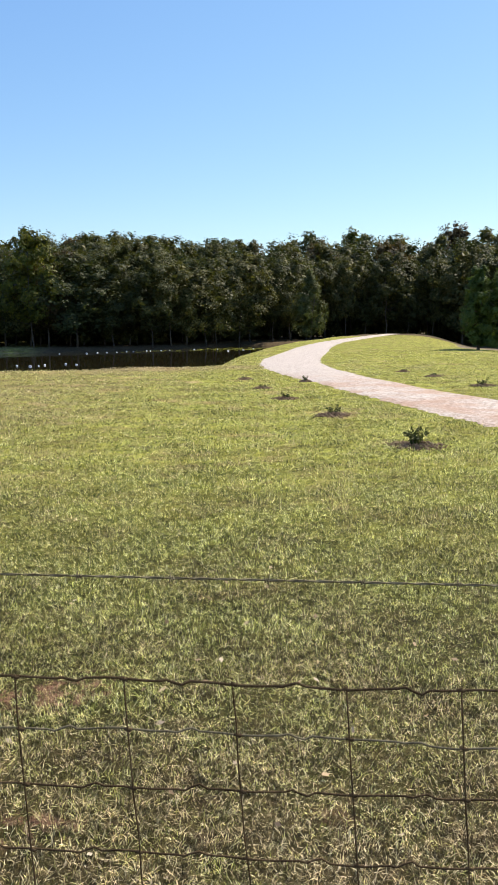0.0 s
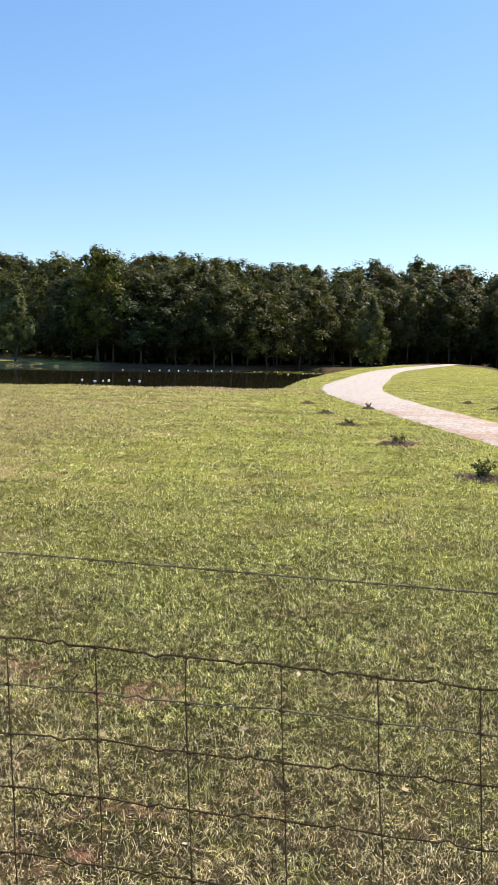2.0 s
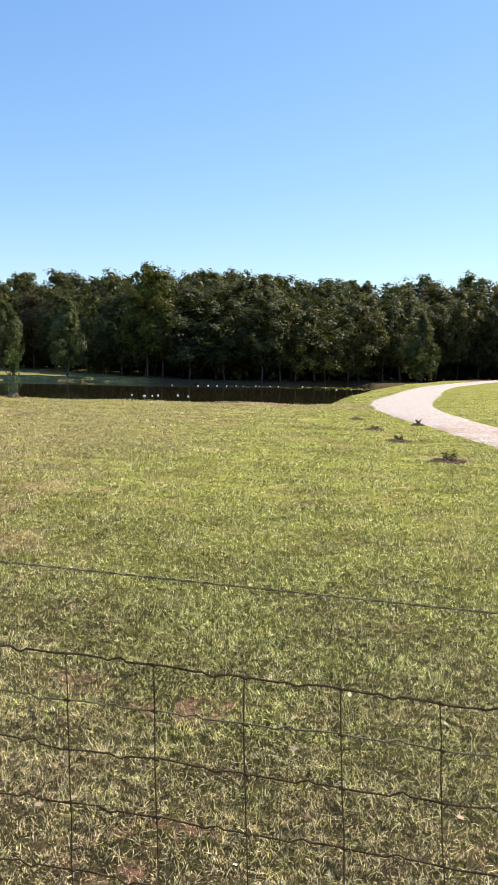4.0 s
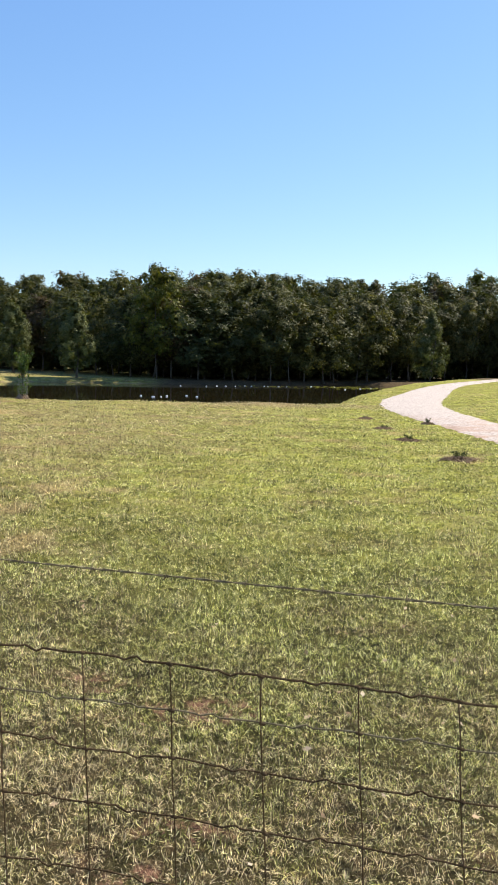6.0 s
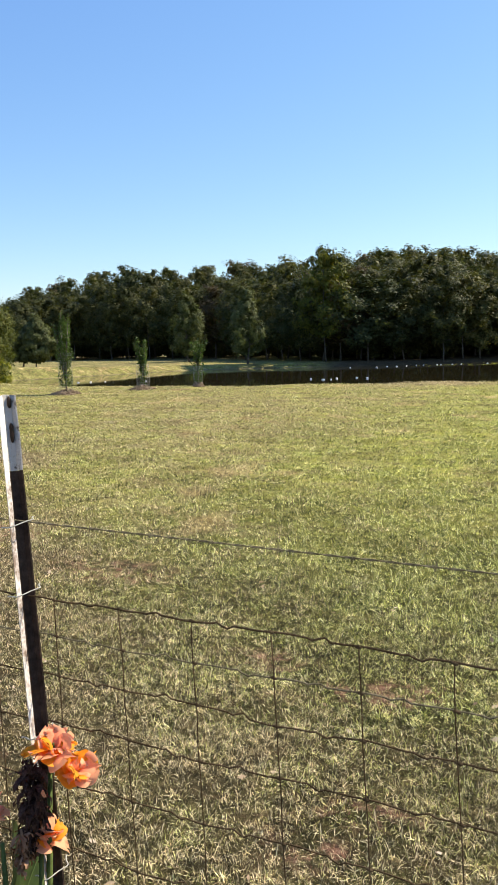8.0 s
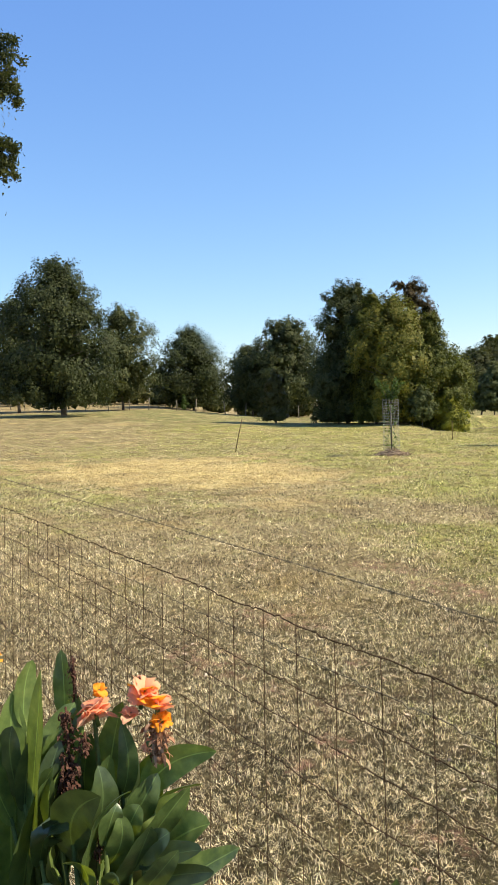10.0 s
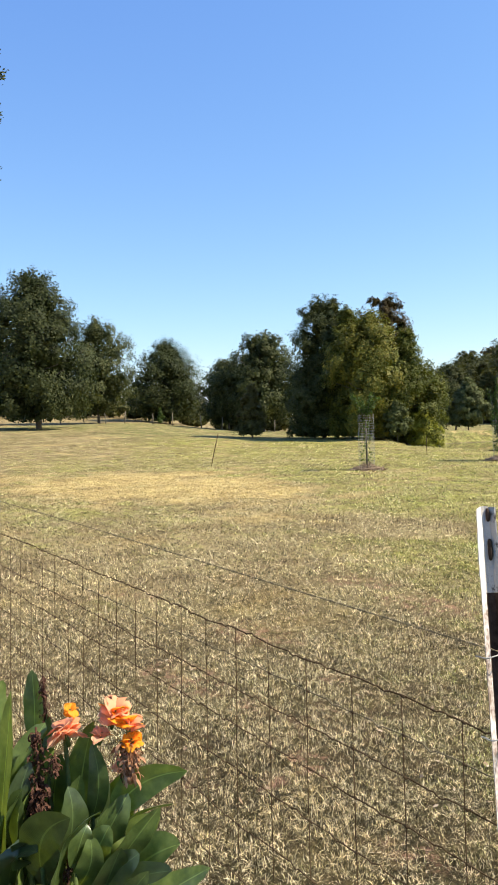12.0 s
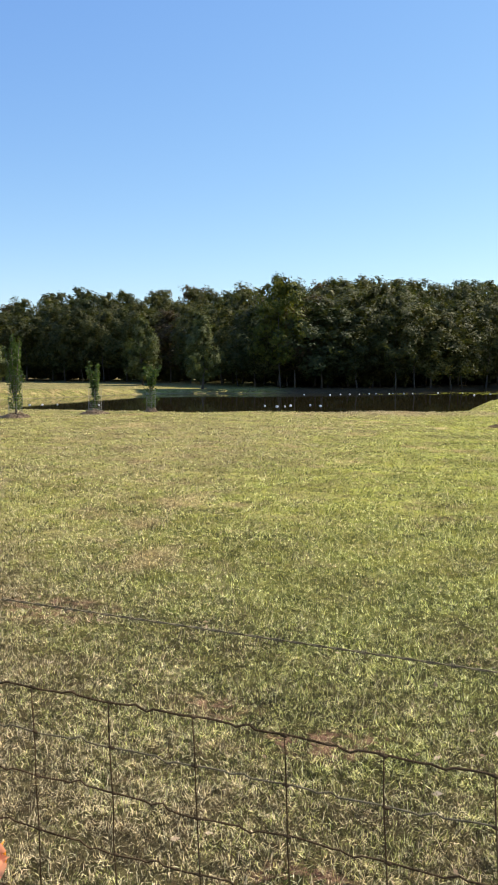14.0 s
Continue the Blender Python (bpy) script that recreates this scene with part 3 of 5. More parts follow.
def SKIRT(u):
    return max(0.1, (1.0 - u) ** 0.55)


def make_tree(name, seed, h, width, base, lobes, leaves, size, form, leaf, label, category="tree", group="", bark=None, r=None, limbs=7, airy=0.0):
    rng = np.random.default_rng(seed)
    t = thing(name, Matrix.Identity(4), label, category, group)
    part("trunk", mesh_of("trunk", *trunk_pieces(rng, h, r or 0.018 * h, base, width, limbs), True), bark or BARK, t)
    part("crown", crown_mesh("crown", rng, h, width, base, lobes, leaves, size, form, airy), leaf, t)
    return t


def stand(x, y, turn=0.0, scale=1.0, tall=1.0, sink=0.0):
    return pose(x, y, gz(x, y) - sink, 0, 0, turn) @ Matrix.Diagonal((scale, scale, scale * tall, 1))


def plant_woods():
    g = "trees of the far woods"
    sorts = (
        (8.6, 2.6, EGG, 30, 5200, LEAF_WOOD, "tall dark green broadleaf tree in dense woods"),
        (8.0, 1.8, FULL, 28, 4900, LEAF_WOOD, "dense dark green broadleaf tree in the woods"),
        (7.2, 3.0, TALL, 26, 4500, LEAF_WOOD, "slender tall broadleaf tree at the wood's edge"),
        (9.6, 1.8, FULL, 34, 5600, LEAF_OAK, "broad dark oak at the wood's edge"),
        (6.8, 2.6, EGG, 24, 4200, LEAF_WOOD, "narrow pointed tree in dense woods"),
        (7.4, 2.8, FULL, 28, 4800, LEAF_RUSSET, "tall broadleaf tree with russet leaves in the woods"),
        (7.4, 2.8, EGG, 28, 4800, LEAF_YELLOW, "tall broadleaf tree with yellowing top in the woods"))
    front = [make_tree("woodland_tree", 40 + i, 12.9, w, b, lobes, n, 0.165, form, leaf, label, group=g, limbs=8, r=0.085 + 0.02 * (i % 2))
             for i, (w, b, form, lobes, n, leaf, label) in enumerate(sorts)]
    used = set()

    def place(kind, m):
        if kind.name in used:
            s = kind.scale
            copy_thing(kind, m @ Matrix.Diagonal((1 / s.x, 1 / s.y, 1 / s.z, 1)))
        else:
            kind.matrix_world = m
            used.add(kind.name)

    edge = smooth_line([(-94, 106), (-76, 112), (-60, 112), (-47, 108), (-42, 104), (-32, 95), (-21, 88.5), (-11, 91), (-4, 100), (3, 112), (14, 125), (28, 128), (44, 121), (54, 114)], 40)
    step = np.concatenate([[0], np.cumsum(np.linalg.norm(np.diff(edge, axis=0), axis=1))])
    rng = np.random.default_rng(11)
    low = []
    for row, (back_by, gap, rank) in enumerate(((0, 3.9, 0.78), (7, 4.2, 0.87), (14, 4.4, 0.94), (22, 4.6, 0.98))):
        s = rng.uniform(0, 3)
        while s < step[-1]:
            i = min(int(np.searchsorted(step, s)), len(edge) - 2)
            d = edge[min(i + 1, len(edge) - 1)] - edge[i - 1 if i else 0]
            d /= np.hypot(*d)
            nrm = np.array([-d[1], d[0]])
            x, y = edge[i] + nrm * (back_by + rng.normal(0, 1.0))
            # the canopy's top keeps to one gentle line over the pond
            far, az = math.hypot(x, y), math.degrees(math.atan2(-x, y))
            top = far * math.tan(radians(np.interp(az, (-20, -10, 10, 20, 33, 36, 38, 46), (7.0, 6.7, 6.5, 6.2, 5.7, 4.6, 3.5, 3.2)))) + 1.5 - gz(x, y)
            h = top * rank * rng.uniform(0.95, 1.06)
            wide = rng.uniform(0.92, 1.2) * max(1.0, h / 12.9)
            kind = front[rng.choice(7, p=[0.22, 0.19, 0.2, 0.13, 0.14, 0.09, 0.03])]
            place(kind, stand(x, y, rng.uniform(0, 360), wide, h / 12.9 / wide))
            for _ in range(min(row, 2)):
                q = edge[i] + nrm * (back_by + (2.0 if row < 2 else 5.0) + rng.normal(0, 1.6)) + d * gap * rng.uniform(0.0, 1.0)
                low.append((q[0], q[1]))
            s += gap * rng.uniform(0.75, 1.25)
    shrubs = [make_tree("woodland_shrub", 60 + i, h, w, 0.1, 16, 1400, 0.17, FULL, LEAF_WOOD, "dark dense shrub under the wood's trees", "shrub", "undergrowth of the far woods", r=0.06, limbs=3) for i, (h, w) in enumerate(((3.2, 4.2), (2.4, 3.6)))]
    for j, (x, y) in enumerate(low):
        place(shrubs[j % 2], stand(x, y, rng.uniform(0, 360), rng.uniform(0.9, 1.5)))
    # thickets close the woods off behind
    s = 0.0
    while s < step[-1]:
        i = min(int(np.searchsorted(step, s)), len(edge) - 2)
        d = edge[min(i + 1, len(edge) - 1)] - edge[i - 1 if i else 0]
        d /= np.hypot(*d)
        x, y = edge[i] + np.array([-d[1], d[0]]) * rng.uniform(17, 26)
        place(shrubs[int(rng.integers(2))], stand(x, y, rng.uniform(0, 360), rng.uniform(1.6, 2.3), 1.1))
        if x > -12:
            x, y = edge[i] + np.array([-d[1], d[0]]) * rng.uniform(10, 16) + d * 1.4
            place(shrubs[int(rng.integers(2))], stand(x, y, rng.uniform(0, 360), rng.uniform(1.7, 2.4), 1.2))
        s += 2.9
    # a yellow crown and a dark one above the others, and pale trees before the wood's edge
    place(front[6], stand(-24.1, 87.2, 40, 1.0, 1.0))
    place(front[3], stand(-25.6, 95.6, 10, 1.0, 1.12))
    for seed, x, y, h, w, form, label in ((61, -31.4, 80.6, 8.6, 4.4, EGG, "slender light green tree on the pond's far bank"), (62, 8.2, 103.6, 9.6, 5.2, DOME, "light green conical tree before the dark woods"),
                                          (63, -44.5, 93.0, 9.0, 5.0, EGG, "light green broadleaf tree before the dark woods")):
        t = make_tree("bank_tree", seed, h, w, 0.9, 28, 9000, 0.1, form, LEAF_PALE, label, r=0.12)
        t.matrix_world = stand(x, y, seed * 31)
    # a distant row of trees behind the pasture
    for k in range(15):
        az, far = radians(50 + k * 2.1 + rng.uniform(-0.5, 0.5)), rng.uniform(118, 135)
        x, y = -far * math.sin(az), far * math.cos(az)
        h = far * math.tan(radians(rng.uniform(2.6, 3.6))) + 1.5 - gz(x, y)
        place(front[int(rng.integers(4))], stand(x, y, rng.uniform(0, 360), rng.uniform(0.8, 1.1), h / 12.9))
        for far in (106, 112, 122, 130):
            x, y = -far * math.sin(az + rng.uniform(-0.02, 0.02)), far * math.cos(az)
            place(shrubs[k % 2], stand(x, y, rng.uniform(0, 360), rng.uniform(1.1, 1.6)))


plant_woods()


def plant_pasture():
    oak = make_tree("oak_tree", 70, 12.4, 9.8, 0.8, 56, 40000, 0.105, EGG, LEAF_OAK, "large spreading dark green oak standing in the pasture", r=0.2, limbs=12, airy=0.4)
    oak.matrix_world = stand(-57.7, 23.6, 20)
    for seed, x, y, h, w, b, form, leaf, airy, label in (
            (71, -76.3, 38.1, 11.6, 9.4, 1.3, EGG, LEAF_OAK, 0.6, "tall dark green tree with two trunks by the pasture fence"),
            (72, -80.6, 28.1, 12.5, 9.0, 1.2, EGG, LEAF_OAK, 0.3, "dark green tree behind the large oak"),
            (73, -81.1, 50.1, 10.7, 11.2, 0.6, ROUND, LEAF_OAK, 0.0, "dense round-crowned dark green tree in the pasture"),
            (74, -64.9, 47.2, 7.6, 7.6, 0.9, FULL, LEAF_OAK, 0.0, "small round dark green tree in the pasture"),
            (75, -58.9, 46.9, 9.9, 8.4, 1.0, EGG, LEAF_OAK, 0.4, "dark green tree standing behind a cedar"),
            (76, -56.0, 73.0, 7.5, 6.0, 0.8, FULL, LEAF_WOOD, 0.0, "low broadleaf tree before the woods"),
            (77, -49.0, 66.0, 5.4, 4.6, 0.6, DOME, LEAF_PALE, 0.0, "low broadleaf tree before the woods")):
        t = make_tree("pasture_tree", seed, h, w, b, 70 if form is ROUND else 44, 21000, 0.118, form, leaf, label, r=0.012 * h, limbs=9, airy=airy)
        t.matrix_world = stand(x, y, seed * 37)
    t = make_tree("cedar_tree", 80, 3.7, 2.7, 0.12, 30, 9000, 0.055, SKIRT, LEAF_CEDAR, "small dark bushy cedar on the lawn's far edge", r=0.07, limbs=3)
    t.matrix_world = stand(-41.4, 31.9)
    t = make_tree("evergreen_sapling", 81, 1.9, 1.3, 0.1, 10, 900, 0.07, CONE, LEAF_YOUNG, "small pale green evergreen in the pasture", r=0.05, limbs=2)
    t.matrix_world = stand(-76.6, 46.0)
    # the clump beyond the lawn
    for name, seed, x, y, h, w, b, form, n, leaf, airy, label in (
            ("broadleaf_tree", 82, -37.6, 34.9, 9.5, 5.2, 0.1, FULL, 22000, LEAF_OAK, 0.0, "big dark green tree with round top in a clump"),
            ("broadleaf_tree", 90, -37.3, 33.8, 5.4, 4.6, 0.05, EGG, 15000, LEAF_OAK, 0.0, "low dark tree with sweeping skirts in a clump"),
            ("poplar_tree", 84, -37.0, 35.6, 9.1, 2.6, 1.2, DOME, 8000, LEAF_CEDAR, 0.3, "slim dark tree with ragged top in a clump"),
            ("maple_tree", 83, -32.6, 34.3, 7.8, 6.0, 0.1, FULL, 26000, LEAF_YELLOW, 0.0, "yellow-green autumn tree at the front of a clump"),
            ("maple_tree", 91, -34.8, 34.8, 8.4, 4.6, 0.1, EGG, 15000, LEAF_YELLOW, 0.0, "yellow-green tree filling the middle of a clump"),
            ("sweetgum_tree", 92, -34.2, 37.5, 9.3, 3.8, 1.5, TALL, 11000, LEAF_RUSSET, 0.3, "tree with russet brown ragged top in a clump"),
            ("poplar_tree", 93, -33.4, 38.0, 8.0, 2.4, 1.0, DOME, 6000, LEAF_OAK, 0.4, "thin dark pointed tree in a clump"),
            ("maple_tree", 96, -31.33, 35.96, 7.3, 5.2, 0.2, DOME, 16000, LEAF_YELLOW, 0.2, "yellowing tree with thin twigs at a clump's side"),
            ("poplar_tree", 85, -32.47, 38.92, 5.2, 3.4, 0.3, EGG, 9000, LEAF_PALE, 0.5, "thin green tree with bare twigs beside a clump"),
            ("broadleaf_tree", 94, -29.7, 33.2, 2.4, 1.6, 0.4, ROUND, 3500, LEAF_PALE, 0.3, "small pale green tree at a clump's foot")):
        t = make_tree(name, seed, h, w, b, 44, int(n * 1.25), 0.072, form, leaf, label, r=0.012 * h, airy=airy)
        t.matrix_world = stand(x, y, seed * 53)
    t = make_tree("willow_bush", 86, 2.6, 2.3, 0.1, 30, 10000, 0.05, ROUND, LEAF_WILLOW, "low yellow-green willow bush at the clump's foot", category="bush", r=0.05)
    t.matrix_world = stand(-29.6, 35.4)
    for seed, x, y, h, w in ((87, 13.8, 46.5, 5.0, 2.3), (95, 14.9, 45.9, 4.9, 2.6)):
        t = make_tree("broadleaf_tree", seed, h, w, 0.2, 30, 9000, 0.06, EGG, LEAF_YOUNG, "light green leafy tree beyond the driveway", r=0.09)
        t.matrix_world = stand(x, y, seed * 20)
    # a tall tree whose branch ends hang into view
    t = make_tree("shade_tree", 88, 12.5, 8.6, 6.2, 60, 22000, 0.075, ROUND, LEAF_OAK, "tall oak with leafy branches reaching over the lawn", r=0.3)
    foot = Vector((-21.1, 2.3, gz(-21.1, 2.3)))
    t.matrix_world = Matrix.Translation(foot)
    rng = np.random.default_rng(89)
    for end in ((-19.2, 6.66, 10.5), (-19.18, 6.7, 9.95), (-19.25, 6.62, 9.35), (-19.2, 6.6, 8.0), (-19.26, 6.52, 7.6)):
        e = Vector(end) - foot
        o = Vector((0.1, 0.3, e.z - 2.2))
        m = o.lerp(e, 0.55) + Vector((0, 0, 0.3))
        b = part("branch", mesh_of("branch", *tube([o, m, e], [0.07, 0.035, 0.006], 6), True), BARK, t)
        twig = rng.normal(0, 0.17, (12, 3))
        q = np.array(e) + twig[rng.integers(0, 12, 900)] + rng.normal(0, 0.07, (900, 3))
        back = np.array(m) + (np.array(e) - np.array(m)) * rng.uniform(0.2, 1, (600, 1)) + rng.normal(0, 0.16, (600, 3))
        q = np.concatenate([q, back])
        part("leaves", polys_mesh("leaves", leaf_cards(rng, q, rng.normal(0, 1, q.shape), 0.045, 0.5)), LEAF_OAK, b)


plant_pasture()

# ================= fence =================
STAY, FENCE_YAW = 0.1524, radians(-3.837)
F_ALONG = Vector((math.cos(FENCE_YAW), math.sin(FENCE_YAW), 0))
F_BACK = Vector((-F_ALONG.y, F_ALONG.x, 0))
WIRE_Z = [1.021, 0.946, 0.867, 0.772, 0.655, 0.525, 0.38, 0.225, 0.06]


def on_fence(s, z, out=0.0):
    """A point of the fence: s metres along it, z at its origin's height, out towards the field."""
    dz = z - WIRE_Z[0]
    q = Vector((-0.631, 1.025, 0)) + F_ALONG * (s - 0.07 * dz) + F_BACK * (0.061 * dz + out)
    return Vector((q.x, q.y, z - 0.0085 * s))


def build_fence():
    rng = np.random.default_rng(3)
    f = thing("wire_fence", Matrix.Identity(4), "rusty woven wire fence along the lawn", "fence")
    lo, hi = -46, 13
    dips = rng.normal(0, 0.0022, (len(WIRE_Z), hi - lo + 1))
    for j, z in enumerate(WIRE_Z):
        pts = []
        for k in range(lo, hi):
            kink, at = rng.uniform(0.003, 0.007) * rng.choice((-1, 1)), rng.uniform(0.38, 0.62)
            for u in (0.0, 0.1, 0.2, at - 0.14, at - 0.07, at, at + 0.07, at + 0.14, 0.82, 0.91):
                d = dips[j, k - lo] * (1 - u) + dips[j, k - lo + 1] * u
                w = (u - at) / 0.14
                dz = d + (kink * (math.sin(math.pi * w) * 0.6 + 0.4 * math.cos(math.pi * w / 2)) if abs(w) <= 1 else 0) + 0.0012 * math.sin(7 * u + k)
                pts.append(on_fence((k + u) * STAY, z + dz, 0.003 + 0.3 * dz))
        part("line_wire", mesh_of("line_wire", *tube(pts, 0.0019 if j in (0, 8) else 0.0016, 5), True), DULL if j == 1 else RUSTY, f,
             "dull galvanised wire" if j == 1 else "")
    for k in range(lo, hi):
        bow, zs = rng.normal(0, 0.003), np.linspace(WIRE_Z[0] + 0.004, WIRE_Z[-1] - 0.01, 18)
        pts = [on_fence(k * STAY + bow * math.sin(3 * z + k) + rng.normal(0, 0.0008), z + dips[0, k - lo], 0.001) for z in zs]
        knots = []
        for j, z in enumerate(WIRE_Z):
            c = on_fence(k * STAY, z + dips[j, k - lo], 0.002)
            knots.append(tube([c - F_ALONG * 0.0055, c - F_ALONG * 0.002 + Vector((0, 0, 0.001)), c + F_ALONG * 0.002 - Vector((0, 0, 0.001)), c + F_ALONG * 0.0055], [0.002, 0.0029, 0.0029, 0.002], 5))
        part("stay_wire", mesh_of("stay_wire", *join([tube(pts, 0.0012, 5)] + knots), True), RUSTY, f)


def build_barbed():
    rng = np.random.default_rng(4)
    b = thing("barbed_wire", Matrix.Identity(4), "single strand of grey barbed wire above the fence", "barbed wire")
    a1, a2, mid = [], [], []
    s = -7.2
    while s < 2.0:
        z = 1.166 + (0.012 * ss((-s - 0.4) / 2.5) if s < 0 else 0.0)
        c = on_fence(s, float(z), 0.004)
        w = s * 95
        a1.append(c + Vector((0, math.cos(w), math.sin(w))) * 0.001)
        a2.append(c - Vector((0, math.cos(w), math.sin(w))) * 0.001)
        mid.append(c)
        s += 0.008
    part("strand", mesh_of("strand", *tube(a1, 0.00095, 4), True), DULL, b)
    part("strand", mesh_of("strand", *tube(a2, 0.00095, 4), True), DULL, b)
    for i in range(7, len(mid) - 8, 16):
        c, w = mid[i], rng.uniform(0, 3)
        pieces = []
        for k in (0, 1):
            d = Vector((0.12 * (1 - 2 * k), math.cos(w + k * 1.5), math.sin(w + k * 1.5))) * 0.0075
            o = c + F_ALONG * (0.003 * (2 * k - 1))
            pieces.append(tube([o - d, o - d * 0.3, o + d * 0.3, o + d], [0.0004, 0.001, 0.001, 0.0004], 4))
        coil = [c + F_ALONG * (0.006 * (q / 12 - 0.5)) + Vector((0, math.cos(q), math.sin(q))) * 0.0028 for q in range(13)]
        pieces.append(tube(coil, 0.00095, 4))
        part("barb", mesh_of("barb", *join(pieces), True), DULL, b)


def build_post():
    """A U-shaped steel post, leaning, open towards the house; its inner wall is pale, the rest dark."""
    foot, top = Vector((-0.913, 0.842, -0.35)), Vector((-1.214, 1.114, 1.418))
    up = (top - foot).normalized()
    turn = radians(60)
    right = Vector((math.cos(turn), math.sin(turn), 0))
    right = (right - up * right.dot(up)).normalized()
    back = up.cross(right)
    length = (top - foot).length
    base = Matrix((right, back, up)).transposed().to_4x4()
    base.translation = foot
    p = thing("fence_post", base, "leaning dark U-shaped steel fence post with white tip", "fence post")
    split = length - 0.155
    walls = {"left_wall": [(-0.0215, -0.0035), (-0.02, -0.0022), (-0.0075, 0.007)], "back_wall": [(-0.0074, 0.0072), (0.0, 0.0085), (0.0082, 0.0072)],
             "right_wall": [(0.0085, 0.007), (0.0135, -0.003), (0.016, -0.0035)]}

    def strip(line, z0, z1, thick=0.0022, rounded=0.0):
        """A folded sheet between two heights, with thickness."""
        n, verts, faces = len(line), [], []
        rows = [z0 + (z1 - z0) * k / 10 for k in range(11)]
        for r, z in enumerate(rows):
            for k, (x, y) in enumerate(line):
                for t in (0, thick):
                    zz = z - (rounded * (x / 0.02) ** 2 if r == 10 else 0)
                    verts.append((x + 0.0006 * math.sin(z * 37 + x * 90), y + t + 0.0005 * math.sin(z * 23 + k), zz))
        w = 2 * n
        for r in range(10):
            for k in range(n - 1):
                a = r * w + 2 * k
                faces.append((a, a + 2, a + w + 2, a + w))
                faces.append((a + 1, a + w + 1, a + w + 3, a + 3))
            faces.append((r * w, r * w + w, r * w + w + 1, r * w + 1))
            e = r * w + w - 2
            faces.append((e, e + 1, e + w + 1, e + w))
        for k in range(n - 1):
            a = 10 * w + 2 * k
            faces.append((a, a + 2, a + 3, a + 1))
        return mesh_of("wall", verts, faces)
    for name, line in walls.items():
        part(name, strip(line, 0, split), POST_PALE if name == "left_wall" else POST_DARK, p, "wall with chalky worn pale paint" if name == "left_wall" else "")
        part(name + "_tip", strip(line, split + 0.0005, length, 0.0024, 0.006), POST_WHITE if name == "left_wall" else POST_WORN_SHADE, p, "white-painted tip" if name == "left_wall" else "worn white-painted tip, toned grey for shade")
    for z, tall in ((length - 0.016, 0.012), (length - 0.082, 0.016), (length - 0.068, 0.009)):
        part("rusty_hole", mesh_of("rusty_hole", *tube([(0.0042, 0.0072, z - tall), (0.0044, 0.0062, z - tall * 0.85), (0.0042, 0.0056, z - tall * 0.4), (0.0046, 0.0056, z + tall * 0.3), (0.0042, 0.0062, z + tall * 0.8), (0.004, 0.0072, z + tall)], [0.001, 0.0032, 0.0042, 0.0044, 0.003, 0.001], 10), True), POST_DARK, p, "dark rusty hole")
    for z in (1.166, 1.035, 0.772, 0.52):
        h = (z - foot.z) / up.z
        pts = [(-0.033, 0.014, h - 0.005), (-0.028, 0.012, h - 0.006), (-0.0265, -0.012, h - 0.007), (-0.02, -0.0205, h - 0.005), (0.0, -0.0185, h), (0.0195, -0.0195, h + 0.004),
               (0.0245, -0.004, h + 0.006), (0.03, 0.01, h + 0.008), (0.034, 0.014, h + 0.009)]
        part("wire_clip", mesh_of("wire_clip", *tube(smooth_line(pts, 4), 0.0013, 6), True), ZINC, p, "bright bent wire clip")


build_fence()
build_barbed()
build_post()


# ================= young trees in wire cages, mulched bushes =================
def build_cage(radius, height, seed):
    rng = np.random.default_rng(seed)
    pieces = []
    for z in np.arange(0.03, height + 0.01, 0.075):
        ring = [(radius * math.cos(a) * (1 + 0.03 * math.sin(3 * a + seed)), radius * math.sin(a), z + 0.004 * rng.normal()) for a in np.linspace(0, 2 * math.pi, 25)]
        pieces.append(tube(ring, 0.0022, 3, False))
    for a in np.linspace(0, 2 * math.pi, 17)[:-1]:
        pieces.append(tube([(radius * math.cos(a), radius * math.sin(a), 0.0), (radius * math.cos(a), radius * math.sin(a), height)], 0.0022, 3, False))
    return mesh_of("wire_cage", *join(pieces))


def mulch_ring(seed, r_in, r_out, n, size, h):
    """A ring of chips and clods lying round a plant."""
    rng = np.random.default_rng(seed)
    pieces = []
    for i in range(n):
        a, r = rng.uniform(0, 2 * math.pi), r_in + (r_out - r_in) * math.sqrt(rng.uniform(0, 1)) * (1 + 0.15 * rng.normal())
        s = size * rng.uniform(0.5, 1.5)
        c = Vector((r * math.cos(a), r * math.sin(a), h * rng.uniform(0.0, 1.0) * max(0.0, 1 - r / (r_out * 1.15)) + s * 0.1))
        ax = Euler((rng.uniform(-0.6, 0.6), rng.uniform(-0.6, 0.6), rng.uniform(0, 6))).to_matrix()
        vs = [c + ax @ Vector(v) * s for v in ((-1, -0.4, -0.2), (1, -0.3, -0.2), (0.9, 0.5, -0.2), (-0.8, 0.4, -0.2), (-0.7, -0.2, 0.3), (0.8, -0.2, 0.25), (0.6, 0.3, 0.35), (-0.6, 0.3, 0.2))]
        pieces.append((vs, [(3, 2, 1, 0), (4, 5, 6, 7), (0, 1, 5, 4), (1, 2, 6, 5), (2, 3, 7, 6), (3, 0, 4, 7)]))
    return join(pieces)


